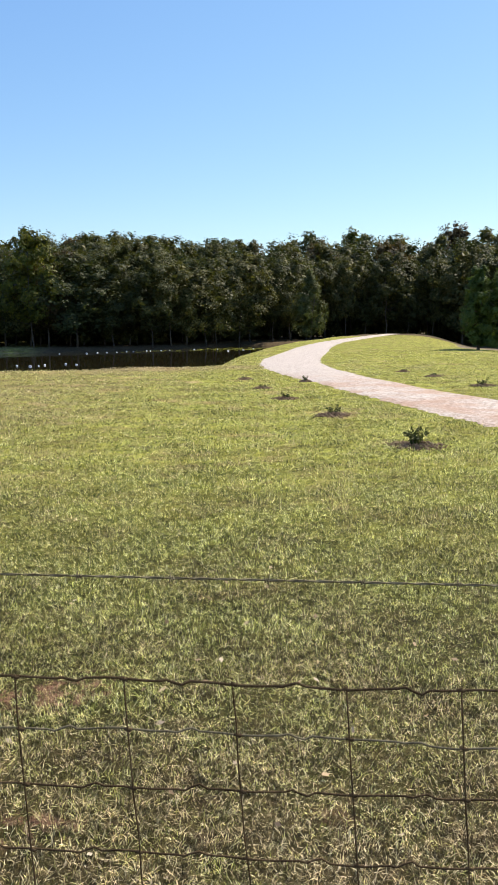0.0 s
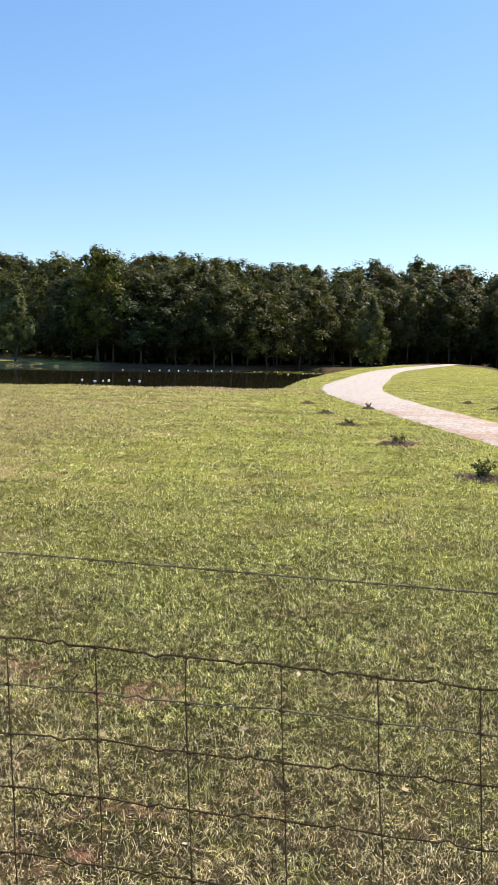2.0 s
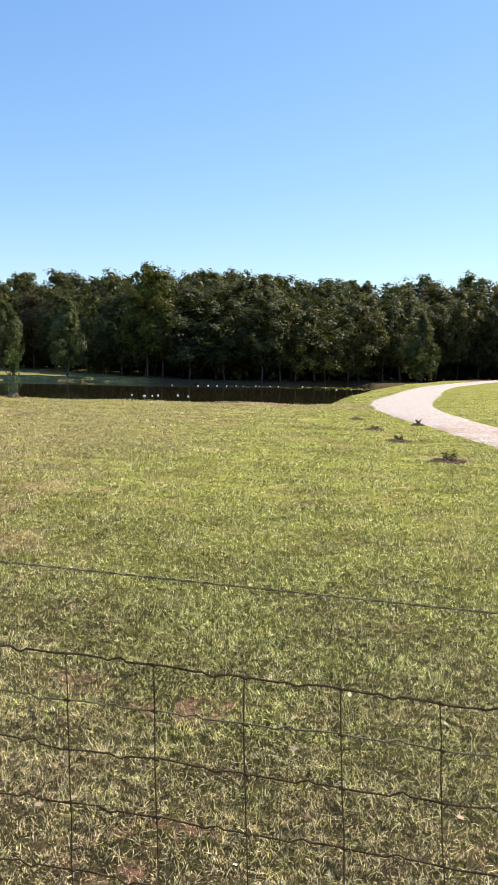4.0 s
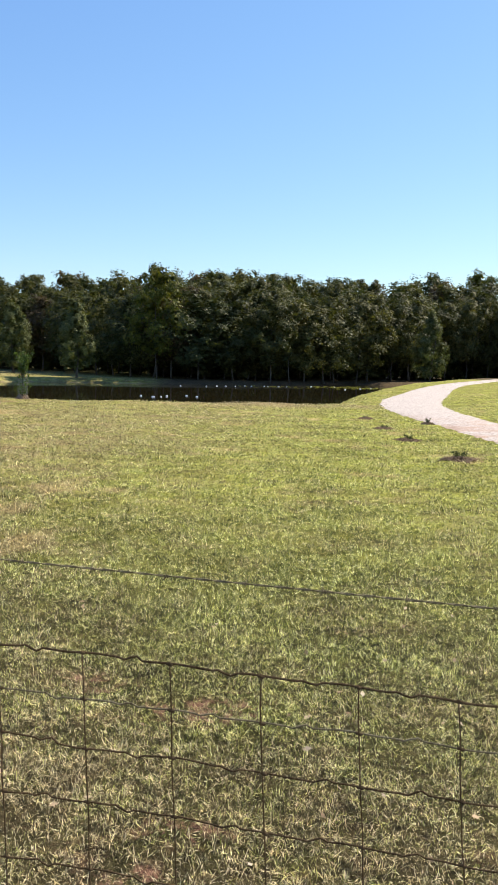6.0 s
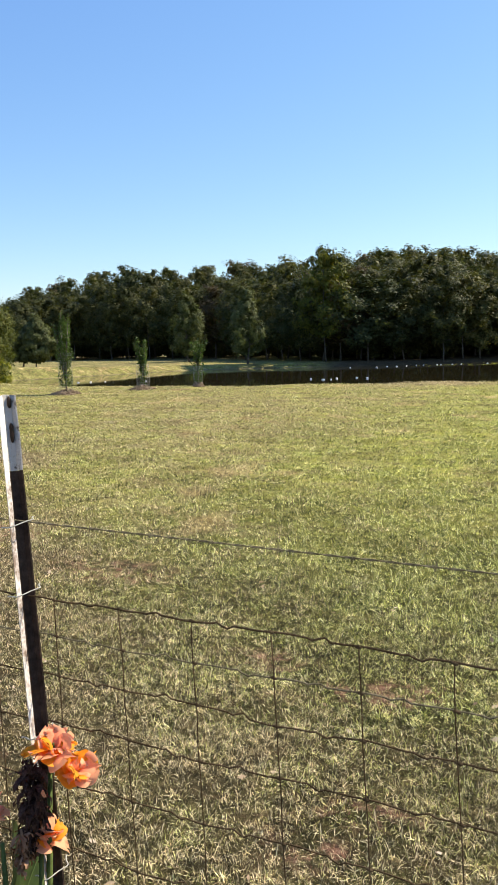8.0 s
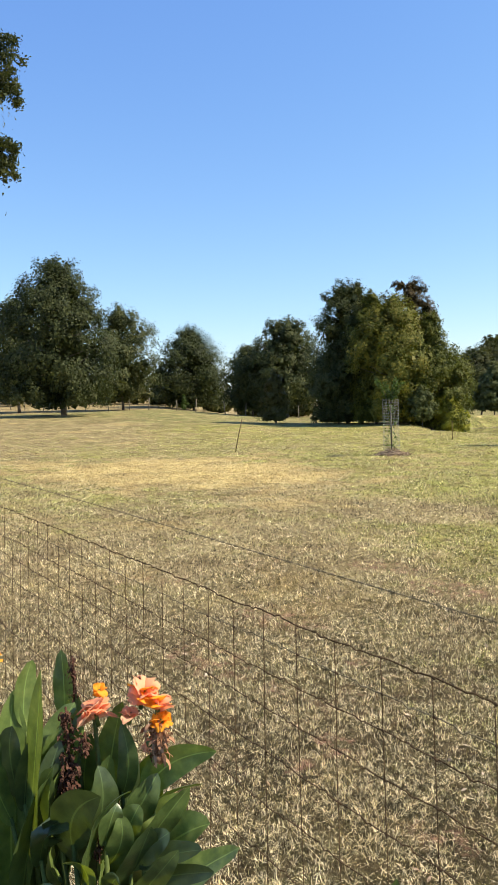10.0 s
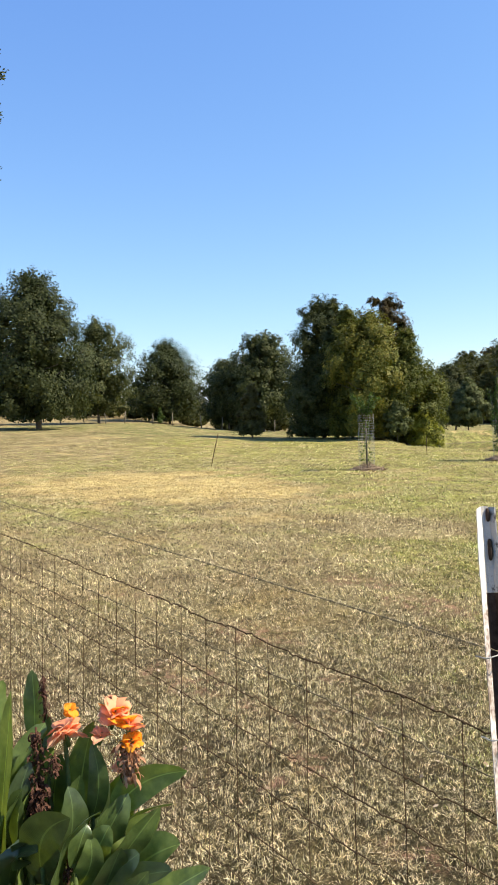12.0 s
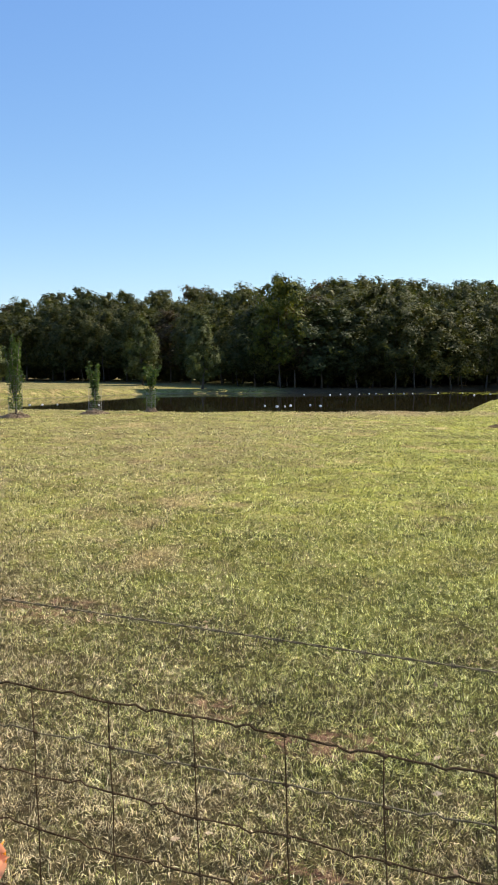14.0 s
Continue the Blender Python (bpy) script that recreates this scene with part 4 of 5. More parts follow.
def leafy_shoots(rng, shoots, h, spread, leaves, size):
    """Upright shoots with leaves along them: stems (verts, faces) and leaf pieces."""
    stems, cs, outs = [], [], []
    for i in range(shoots):
        a = i * 2.4 + rng.uniform(-0.4, 0.4)
        lean, hh = spread * rng.uniform(0.3, 1.0), h * rng.uniform(0.65, 1.0)
        p = [Vector((0.02 * math.cos(a), 0.02 * math.sin(a), 0)), Vector((lean * 0.45 * math.cos(a), lean * 0.45 * math.sin(a), hh * 0.5)), Vector((lean * math.cos(a), lean * math.sin(a), hh))]
        stems.append(tube(p, [0.012 * h, 0.008 * h, 0.002], 4))
        for _ in range(leaves // shoots):
            u = rng.uniform(0.25, 1.0)
            q = p[0].lerp(p[1], u * 2) if u < 0.5 else p[1].lerp(p[2], u * 2 - 1)
            d = rng.normal(0, 1, 3)
            d /= np.linalg.norm(d)
            cs.append(np.array(q) + d * size * 1.1)
            outs.append(d)
    return join(stems), leaf_cards(rng, np.array(cs), np.array(outs), size, 0.4)


def build_young_trees():
    group = "caged young trees by the pond"
    for seed, x, y, h, width, trunk, label in (
            (21, -15.36, 15.64, 2.15, 0.75, 1.4, "young tree in a tall wire cage with brown mulch ring"),
            (22, -14.5, 20.7, 2.75, 0.75, 0.5, "tall leafy young tree in a wire cage with mulch ring"),
            (23, -13.03, 23.1, 1.8, 0.5, 0.5, "slender young tree in a low wire cage with mulch"),
            (24, -11.61, 24.5, 1.85, 0.75, 0.7, "young tree with forked leafy top and wrapped trunk")):
        rng = np.random.default_rng(seed)
        t = thing("young_tree", stand(x, y, seed * 50), label, "young tree", group)
        stem, cards = leafy_shoots(rng, 6, h - trunk, width * 0.6, 560, 0.05)
        up = np.array([0, 0, trunk])
        low = [Vector(v) + Vector(up) for v in stem[0]]
        pole = tube([(0, 0, -0.1), (0.01, 0, trunk * 0.5), (0, 0, trunk + 0.1)], [0.026, 0.022, 0.018], 6)
        part("trunk", mesh_of("trunk", *join([pole, (low, stem[1])]), True), BARK, t)
        part("foliage", polys_mesh("foliage", cards + up), LEAF_YOUNG, t)
        # leaves all along the stem, widest at two fifths
        n = {21: 200, 22: 1500, 23: 600, 24: 420}[seed]
        u = rng.uniform(0.08, 1.0, n) ** 0.9
        rad = width * 0.42 * np.sin(np.pi * np.clip(0.12 + 0.88 * u, 0, 1)) ** 0.7 * np.sqrt(rng.uniform(0, 1, n)) * (0.55 + 0.45 * np.sin(9 * u + seed) ** 2)
        ang = rng.uniform(0, 6.283, n)
        c = np.stack([rad * np.cos(ang), rad * np.sin(ang), u * h * (0.9 if seed == 22 else 0.72)], 1)
        part("lower_foliage", polys_mesh("lower_foliage", leaf_cards(rng, c, rng.normal(0, 1, c.shape), 0.045, 0.4)), LEAF_YOUNG, t)
        part("wire_cage", build_cage(0.22 if seed != 24 else 0.16, {21: 1.55, 22: 1.3, 23: 0.85, 24: 0.8}[seed], seed), CAGE, t, "grey welded wire cage")
        part("mulch", mesh_of("mulch", *mulch_ring(seed, 0.05, 0.45 if seed != 24 else 0.2, 260, 0.045, 0.22)), MULCH_PALE, t, "ring of brown chunky mulch", "stuff")


def build_bushes():
    group = "mulched bushes beside the driveway"
    for seed, x, y, r, h, n in ((31, 2.05, 9.35, 0.34, 0.25, 220), (32, 1.39, 12.55, 0.28, 0.18, 120), (33, 0.75, 15.75, 0.26, 0.14, 120), (34, 0.33, 18.4, 0.22, 0.1, 70),
                                (35, -0.1, 21.4, 0.2, 0.08, 50), (36, 5.6, 18.35, 0.3, 0.2, 150), (37, 5.3, 22.0, 0.24, 0.12, 80), (38, 4.95, 24.6, 0.2, 0.1, 60), (39, 1.5, 20.3, 0.16, 0.18, 110)):
        rng = np.random.default_rng(seed)
        label = "small leafy bush in a ring of dark mulch" if h > 0.2 else "nearly bare little bush in a dark mulch patch"
        b = thing("garden_bush", stand(x, y, seed * 40), label, "bush", group)
        stem, cards = leafy_shoots(rng, 9 if h > 0.2 else 5, h, r * 0.6, n, 0.028 if h > 0.2 else 0.024)
        part("stems", mesh_of("stems", *stem), BARK, b)
        part("foliage", polys_mesh("foliage", cards), LEAF_OAK, b)
        part("mulch", mesh_of("mulch", *mulch_ring(seed, 0.0, r, 260, 0.026, 0.07)), MULCH, b, "low heap of dark mulch", "stuff")


def build_small_markers():
    # thin rods standing in the lawn
    for foot, top, label in (((-20.73, 14.07), Vector((0.17, 0.2, 1.05)), "thin leaning dark rod standing in the dry grass"),
                             ((-18.66, 22.26), Vector((0.0, 0.0, 0.64)), "short thin stake standing in the lawn")):
        m = pose(*foot, gz(*foot))
        part_ = tagged(new("lawn_rod", mesh_of("lawn_rod", *tube([(0, 0, -0.05), top * 0.5, top], 0.013, 6), True)), label, "rod")
        part_.data.materials.append(RUSTY)
        part_.matrix_world = m
    # plain white ovals standing in for the white birds on the pond
    rng = np.random.default_rng(8)
    bm = bmesh.new()
    bmesh.ops.create_uvsphere(bm, u_segments=10, v_segments=7, radius=0.1)
    bmesh.ops.scale(bm, vec=(1.3, 0.8, 0.6), verts=bm.verts)
    low = bpy.data.meshes.new("pond_bird_shape")
    bm.to_mesh(low)
    bm.free()
    low.materials.append(BIRD_WHITE)
    row = [(-16.53, 55.1, 1), (-15.36, 54.3, 1), (-14.9, 54.8, 0.8), (-14.75, 55.9, 1.1), (-13.56, 57.3, 1), (-12.54, 56.3, 1)]
    row += [(-19.2, 78.6, 0.7), (-16.6, 79.4, 1), (-15.9, 81.5, 0.8), (-15.0, 82.0, 0.9), (-14.0, 82.3, 0.9), (-13.3, 84.5, 0.9), (-12.6, 84.8, 0.8), (-11.3, 86.0, 0.9), (-10.9, 86.0, 0.8),
            (-9.8, 87.0, 0.9), (-8.9, 87.5, 0.8), (-6.3, 90.0, 0.9), (-3.6, 90.5, 0.8), (-2.2, 84.0, 1.1), (-0.6, 88, 0.9), (0.6, 91, 0.8), (1.6, 86, 0.8), (2.6, 92, 0.8)]
    row += [(-33.8, 50.5, 0.8), (-33.0, 51.0, 0.8), (-32.0, 51.5, 0.8), (-29.0, 52.5, 0.8)]
    for x, y, s in row:
        ob = tagged(new("pond_bird_shape", low), "small white oval standing in for a bird on the pond's dark water", "float", "white floats on the pond")
        ob.matrix_world = pose(x, y, WATER_Z + 0.03 * s, 0, 0, rng.uniform(0, 360)) @ Matrix.Diagonal((s, s, s, 1))
    # pale leaves and scum drifting by the far shore
    n = 260
    c = np.stack([rng.normal(-0.5, 2.6, n), rng.normal(91, 2.6, n), np.full(n, WATER_Z + 0.012)], 1)
    c[:60, 0] -= 9
    c[:60, 1] -= 4
    s, w = rng.uniform(0.05, 0.2, n), rng.uniform(0, 6.28, n)
    ring = np.stack([c + np.stack([s * np.cos(w + k) * 1.6, s * np.sin(w + k), 0 * s], 1) for k in (0, 1.3, 2.5, 3.9, 5.1)], 1)
    tagged(part("floating_leaves", polys_mesh("floating_leaves", ring), LEAF_WILLOW), "pale floating leaves and scum on the pond", "floating leaves", kind="stuff")
    # the pasture's far fence posts
    post = mesh_of("pasture_post", *tube([(0, 0, -0.2), (0.01, 0, 0.6), (0, 0.01, 1.25)], [0.05, 0.047, 0.04], 7), True)
    post.materials.append(OLD_WOOD)
    for i in range(18):
        x, y = -95.0 + i * 2.6 + rng.normal(0, 0.2), 27.5 + i * 1.25 + rng.normal(0, 0.3)
        ob = tagged(new("pasture_post", post), "weathered wooden fence post in the pasture", "fence post", "posts of the pasture fence")
        ob.matrix_world = pose(x, y, gz(x, y), rng.normal(0, 3), rng.normal(0, 3), rng.uniform(0, 360)) @ Matrix.Diagonal((1, 1, rng.uniform(0.85, 1.1), 1))


def scatter_dry_leaves():
    rng = np.random.default_rng(77)
    n = 150
    x, y = rng.uniform(-5.5, 1.2, n), rng.uniform(1.5, 4.6, n)
    c = np.stack([x, y, ground_z(x, y) + 0.016], 1)
    up = np.tile((0.0, 0.0, 2.2), (n, 1))
    tagged(part("dry_leaves", polys_mesh("dry_leaves", leaf_cards(rng, c, up, 0.017, 0.55)), DRY_LEAF), "scattered pale curled dry leaves in the grass", "dry leaves", kind="stuff")


scatter_dry_leaves()
build_young_trees()
build_bushes()
build_small_markers()

# ================= canna lilies at the fence =================

def canna_leaf_material():
    m, nt, p = node_mat("canna_leaf")
    uv = nt.nodes.new("ShaderNodeUVMap")
    sep = nt.nodes.new("ShaderNodeSeparateXYZ")
    nt.links.new(uv.outputs[0], sep.inputs[0])
    side = maths(nt, "ABSOLUTE", maths(nt, "SUBTRACT", sep.outputs[0], 0.5))
    vein = maths(nt, "SINE", maths(nt, "MULTIPLY", maths(nt, "SUBTRACT", sep.outputs[1], maths(nt, "MULTIPLY", side, 0.35)), 300.0))
    rib = maths(nt, "LESS_THAN", side, 0.022)
    blot = noise_node(nt, 30, 4)
    col = ramp(nt, blot, [(0.3, (0.042, 0.066, 0.018)), (0.55, (0.088, 0.125, 0.036)), (0.8, (0.15, 0.19, 0.065))])
    col = mix(nt, maths(nt, "MULTIPLY", maths(nt, "ADD", vein, 1.0), 0.045), col, (0.08, 0.15, 0.05))
    col = mix(nt, maths(nt, "MULTIPLY", rib, 0.6), col, (0.2, 0.28, 0.1))
    info = nt.nodes.new("ShaderNodeObjectInfo")
    col = mix(nt, 1.0, col, ramp(nt, info.outputs["Random"], [(0.0, (0.38, 0.42, 0.5)), (0.4, (0.75, 0.78, 0.75)), (0.7, (1.15, 1.15, 1.0)), (1.0, (1.9, 1.75, 1.5))]), "MULTIPLY")
    nt.links.new(col, p.inputs["Base Color"])
    p.inputs["Roughness"].default_value = 0.38
    p.inputs["Specular IOR Level"].default_value = 0.7
    bump(nt, p, vein, 0.05, 0.002)
    tr = nt.nodes.new("ShaderNodeBsdfTranslucent")
    nt.links.new(mix(nt, 1.0, col, (3.4, 3.1, 0.6), "MULTIPLY"), tr.inputs[0])
    ms = nt.nodes.new("ShaderNodeMixShader")
    ms.inputs[0].default_value = 0.15
    nt.links.new(p.outputs[0], ms.inputs[1])
    nt.links.new(tr.outputs[0], ms.inputs[2])
    nt.links.new(ms.outputs[0], nt.nodes["Material Output"].inputs[0])
    return m


CANNA = canna_leaf_material()
CANNA_STEM = plain("canna_stem", (0.05, 0.075, 0.018), (0.11, 0.14, 0.036), 20, 0.7)
CANNA_STEM.node_tree.nodes["Principled BSDF"].inputs["Specular IOR Level"].default_value = 0.2
SALMON = leafy("salmon_petal", [(0.1, (0.88, 0.3, 0.14)), (0.45, (0.92, 0.42, 0.22)), (0.95, (0.95, 0.6, 0.38))], 0.45, 0.5, 30, (1.1, 0.95, 0.9))
ORANGE = leafy("orange_petal", [(0.1, (0.9, 0.22, 0.015)), (0.5, (0.93, 0.36, 0.025)), (0.95, (0.95, 0.5, 0.07))], 0.45, 0.5, 30, (1.1, 1.0, 0.8))
WILTED = leafy("wilted_petal", [(0.1, (0.07, 0.03, 0.016)), (0.5, (0.24, 0.115, 0.06)), (0.95, (0.5, 0.3, 0.18))], 0.2, 0.8, 60, (1.0, 0.9, 0.8))
SEED_DARK = plain("dried_seed_head", (0.022, 0.011, 0.009), (0.15, 0.075, 0.052), 60, 1.0, bumpy=0.5)
SEED_DARK.node_tree.nodes["Principled BSDF"].inputs["Specular IOR Level"].default_value = 0.03


FACING = {"sun": Vector((0.45, -0.56, 0.69)), "shade": Vector((-0.43, -0.91, -0.03)), "sky": Vector((0.1, -0.5, 0.86))}


def leaf_blade(p0, p1, p2, width, twist, nl=14, nw=6):
    """A paddle leaf along a bent midrib: folded at the rib, wavy at the margins."""
    rng = np.random.default_rng(int(abs(p2[0] * 9173 + p2[2] * 7919) * 10) % 99991)
    p0, p1, p2 = Vector(p0), Vector(p1) * 2 - (Vector(p0) + Vector(p2)) / 2, Vector(p2)
    verts, uvs, faces = [], [], []
    ph = rng.uniform(0, 6)
    for i in range(nl + 1):
        u = i / nl
        c = p0 * (1 - u) ** 2 + p1 * 2 * u * (1 - u) + p2 * u * u
        t = ((p1 - p0) * (1 - u) + (p2 - p1) * u).normalized()
        side = t.cross(FACING[twist] if twist in FACING else Vector((0.25, -1, 0.2))).normalized()
        side = Matrix.Rotation(0.0 if twist in FACING else radians(twist), 3, t) @ side
        nrm = side.cross(t).normalized()
        half = width * max(0.0, math.sin(math.pi * min(1, u ** 0.8 * 0.985 + 0.012))) ** 0.72 * 0.5 + 0.004
        if i == nl:
            half = 0.001
        for k in range(nw + 1):
            w = 2 * k / nw - 1
            fold = 0.14 * abs(w) * half
            wave = 0.07 * half * math.sin(u * 15 + ph + 2 * w) * abs(w)
            verts.append(c + side * (half * w) + nrm * (fold + wave))
            uvs.append((k / nw, u))
    for i in range(nl):
        for k in range(nw):
            a = i * (nw + 1) + k
            faces.append((a, a + 1, a + nw + 2, a + nw + 1))
    me = mesh_of("leaf", verts, faces, True)
    layer = me.uv_layers.new(name="UVMap")
    for lp in me.loops:
        layer.data[lp.index].uv = uvs[lp.vertex_index]
    return me


def petal_mesh(rng, length, width, n=9):
    """A ruffled petal standing on the origin, bending outwards along +x."""
    ph, curl = rng.uniform(0, 6), rng.uniform(0.3, 1.3)
    verts, faces = [], []
    for i in range(n + 1):
        u = i / n
        half = width * 0.5 * (0.2 + 0.8 * math.sin(math.pi * 0.5 * u / 0.6) if u < 0.6 else math.sqrt(max(0.05, 1 - ((u - 0.6) / 0.42) ** 2)))
        for k in range(n + 1):
            w = 2 * k / n - 1
            ruff = length * u * (0.13 * math.sin(4.5 * w + ph + 4 * u) + 0.13 * math.sin(14 * w + 2 * ph + 6 * u) * u) + rng.normal(0, 0.01) * length * u
            verts.append((length * (u * math.sin(curl * u + 0.25)) + ruff, half * w, length * u * math.cos(curl * u + 0.25) * (1 - (0.1 + 0.06 * math.sin(7 * w + ph)) * w * w * u) - 0.18 * length * abs(w) * u * math.sin(ph)))
    for i in range(n):
        for k in range(n):
            a = i * (n + 1) + k
            faces.append((a, a + 1, a + n + 2, a + n + 1))
    return mesh_of("petal", verts, faces, True)


def build_bloom(parent, at, seed, size, colours, count=8, label="", tilt=0.0):
    rng = np.random.default_rng(seed)
    core = part("bloom", mesh_of("bloom", *tube([(0, 0, -0.5 * size), (0, 0, 0), (0.002, 0, 0.3 * size)], [0.004, 0.006, 0.002], 6), True), CANNA_STEM, parent, label)
    core.matrix_basis = Matrix.Translation(at) @ Euler((rng.uniform(-0.3, 0.3), rng.uniform(-0.3, 0.3) + tilt, rng.uniform(0, 6))).to_matrix().to_4x4()
    for i in range(count + 4):
        me = petal_mesh(rng, size * rng.uniform(0.5, 0.9), size * rng.uniform(0.75, 1.15))
        q = part("petal", me, colours[int(rng.integers(len(colours)))], core)
        q.matrix_basis = pose(0, 0, rng.uniform(-0.25, 0.2) * size, math.degrees(rng.normal(0, 0.25)), math.degrees(rng.uniform(-0.5, 0.45)), i * 137.5 + rng.uniform(-25, 25))
    return core


def build_wilt(parent, at, seed, size, n=26, material=None, name="wilted_petals", label="crumpled brown wilted petals", drop=1.0):
    """Dried petals: curled ribbons that hang from a stalk."""
    rng = np.random.default_rng(seed)
    pieces = [tube([(0, 0, 0.1 * size), (0.03 * size, 0, -0.5 * size * drop), (0, 0.02 * size, -size * drop)], [0.0022, 0.003, 0.0022], 5)]
    for i in range(3 * n):
        a = rng.uniform(0, 6.3)
        o = Vector((rng.normal(0, 0.06) * size, rng.normal(0, 0.06) * size, -rng.uniform(0, 1) * size * drop))
        flat, across = Vector((math.cos(a), math.sin(a), 0)), Vector((-math.sin(a), math.cos(a), 0))
        ln, w, rise = size * rng.uniform(0.16, 0.38), size * rng.uniform(0.01, 0.034), rng.uniform(-0.3, 0.9)
        twist, curl = rng.uniform(-1.2, 1.2), rng.uniform(1.4, 3.2)
        verts, q = [], o.copy()
        for k in range(6):
            u = k / 5
            h = rise - curl * u
            q = q + (flat * math.cos(h) + Vector((0, 0, math.sin(h)))) * (ln / 5)
            side = (across * math.cos(twist * u) + Vector((0, 0, 1)) * math.sin(twist * u)) * w * (0.4 + 1.2 * math.sin(math.pi * min(1, 0.15 + 0.8 * u)))
            j = Vector(rng.normal(0, 0.012 * size, 3))
            verts += [q - side + j, q + side - j]
        pieces.append((verts, [(2 * k, 2 * k + 1, 2 * k + 3, 2 * k + 2) for k in range(5)]))
    ob = part(name, mesh_of(name, *join(pieces), True), material or WILTED, parent, label)
    ob.matrix_basis = Matrix.Translation(at)
    return ob


def canna(at, turn, leaves, stems, label):
    c = thing("canna_plant", pose(at[0], at[1], gz(*at), 0, 0, turn), label, "flowering plant", "canna lilies along the fence")
    # younger leaves between the large ones
    rng = np.random.default_rng(int(abs(at[0]) * 1000))
    young = []
    for p0, p1, p2, width, twist in leaves:
        j = Vector(rng.normal(0, 0.035, 3))
        drop = Vector((0, 0, -rng.uniform(0.02, 0.1)))
        young.append((Vector(p0) + j * 0.4 + drop, Vector(p1) + j + drop, Vector(p2) + j * 1.3 + drop, width * rng.uniform(0.7, 1.0), rng.uniform(-80, 80)))
    for i, (p0, p1, p2, width, twist) in enumerate(list(leaves) + young):
        q = Vector(p0)
        part("leaf", leaf_blade(p0, p1, p2, width * 0.92, twist), CANNA, c)
        foot = Vector((q.x * 0.35, q.y * 0.35, -0.03))
        part("leaf_stalk", mesh_of("leaf_stalk", *tube([foot, foot.lerp(q, 0.55), q + (Vector(p1) - q) * 0.15], [0.011, 0.009, 0.004], 7), True), CANNA_STEM, c)
    for top in stems:
        q = Vector(top)
        foot = Vector((q.x * 0.4, q.y * 0.4, -0.03))
        part("stem", mesh_of("stem", *tube([foot, foot.lerp(q, 0.5) + Vector((0.008, 0, 0)), q], [0.011, 0.008, 0.004], 7), True), CANNA_STEM, c)
    return c


def build_cannas():
    a = canna((-1.74, 0.56), 62, [
        ((0.054, 0.0, 0.828), (0.106, -0.02, 0.891), (0.191, -0.05, 0.919), 0.062, "shade"),
        ((0.06, -0.02, 0.700), (0.112, -0.06, 0.765), (0.170, -0.1, 0.807), 0.092, "sun"),
        ((0.027, -0.04, 0.715), (0.082, -0.06, 0.797), (0.138, -0.05, 0.856), 0.062, 25),
        ((0.037, -0.08, 0.733), (0.098, -0.11, 0.763), (0.151, -0.14, 0.783), 0.045, "sun"),
        ((-0.023, 0.03, 0.770), (-0.012, 0.05, 0.883), (0.015, 0.05, 0.993), 0.068, "shade"),
        ((0.006, 0.02, 0.813), (0.022, 0.02, 0.883), (0.011, 0.03, 0.957), 0.036, -20),
        ((0.003, -0.01, 0.744), (0.044, -0.03, 0.820), (0.078, -0.02, 0.874), 0.056, "sun"),
        ((-0.044, -0.03, 0.775), (-0.026, -0.04, 0.843), (-0.033, -0.03, 0.905), 0.062, "sun"),
        ((-0.081, -0.08, 0.775), (-0.072, -0.12, 0.862), (-0.021, -0.16, 0.91), 0.085, "shade"),
        ((-0.129, 0.03, 0.834), (-0.116, 0.03, 0.929), (-0.078, 0.05, 1.0), 0.070, -15),
        ((-0.112, -0.01, 0.772), (-0.128, -0.02, 0.859), (-0.103, 0.0, 0.948), 0.064, "sun"),
        ((-0.104, 0.08, 0.958), (-0.101, 0.08, 1.031), (-0.105, 0.09, 1.095), 0.042, "shade"),
        ((-0.174, -0.02, 0.829), (-0.165, -0.02, 0.902), (-0.15, -0.01, 0.962), 0.042, "sun"),
        ((-0.174, 0.03, 0.970), (-0.171, 0.04, 1.042), (-0.155, 0.05, 1.092), 0.046, 30),
        ((-0.186, 0.0, 0.845), (-0.198, 0.0, 0.926), (-0.191, 0.0, 0.984), 0.058, "shade"),
        ((-0.026, -0.06, 0.766), (-0.011, -0.07, 0.818), (0.002, -0.06, 0.843), 0.040, "sun"),
        ((-0.017, -0.03, 0.705), (0.019, -0.05, 0.789), (0.042, -0.05, 0.831), 0.058, -40),
        ((-0.144, -0.06, 0.742), (-0.124, -0.09, 0.814), (-0.081, -0.13, 0.841), 0.058, "sun"),
        ((-0.072, -0.05, 0.724), (-0.091, -0.07, 0.804), (-0.131, -0.1, 0.84), 0.064, "shade"),
        ((0.013, -0.06, 0.719), (0.062, -0.09, 0.773), (0.095, -0.1, 0.799), 0.046, "sun"),
        ((0.03, 0.05, 0.68), (0.05, 0.06, 0.79), (0.085, 0.05, 0.885), 0.085, "shade"),
        ((-0.06, 0.05, 0.70), (-0.07, 0.06, 0.82), (-0.05, 0.06, 0.93), 0.095, "shade"),
        ((-0.14, 0.05, 0.70), (-0.16, 0.06, 0.82), (-0.15, 0.07, 0.93), 0.09, "sky"),
        ((0.0, 0.04, 0.66), (0.06, 0.03, 0.74), (0.14, 0.02, 0.80), 0.09, "sun"),
        ((-0.02, 0.0, 0.66), (-0.04, -0.01, 0.74), (-0.03, -0.02, 0.82), 0.09, -30),
    ], [(-0.039, 0.02, 0.98), (0.07, 0.0, 0.97), (-0.085, 0.06, 1.0)], "canna lily with broad green leaves and salmon-orange blooms")
    build_bloom(a, (-0.038, 0.02, 0.985), 101, 0.05, [SALMON], 8, "salmon-pink bloom with orange touches")
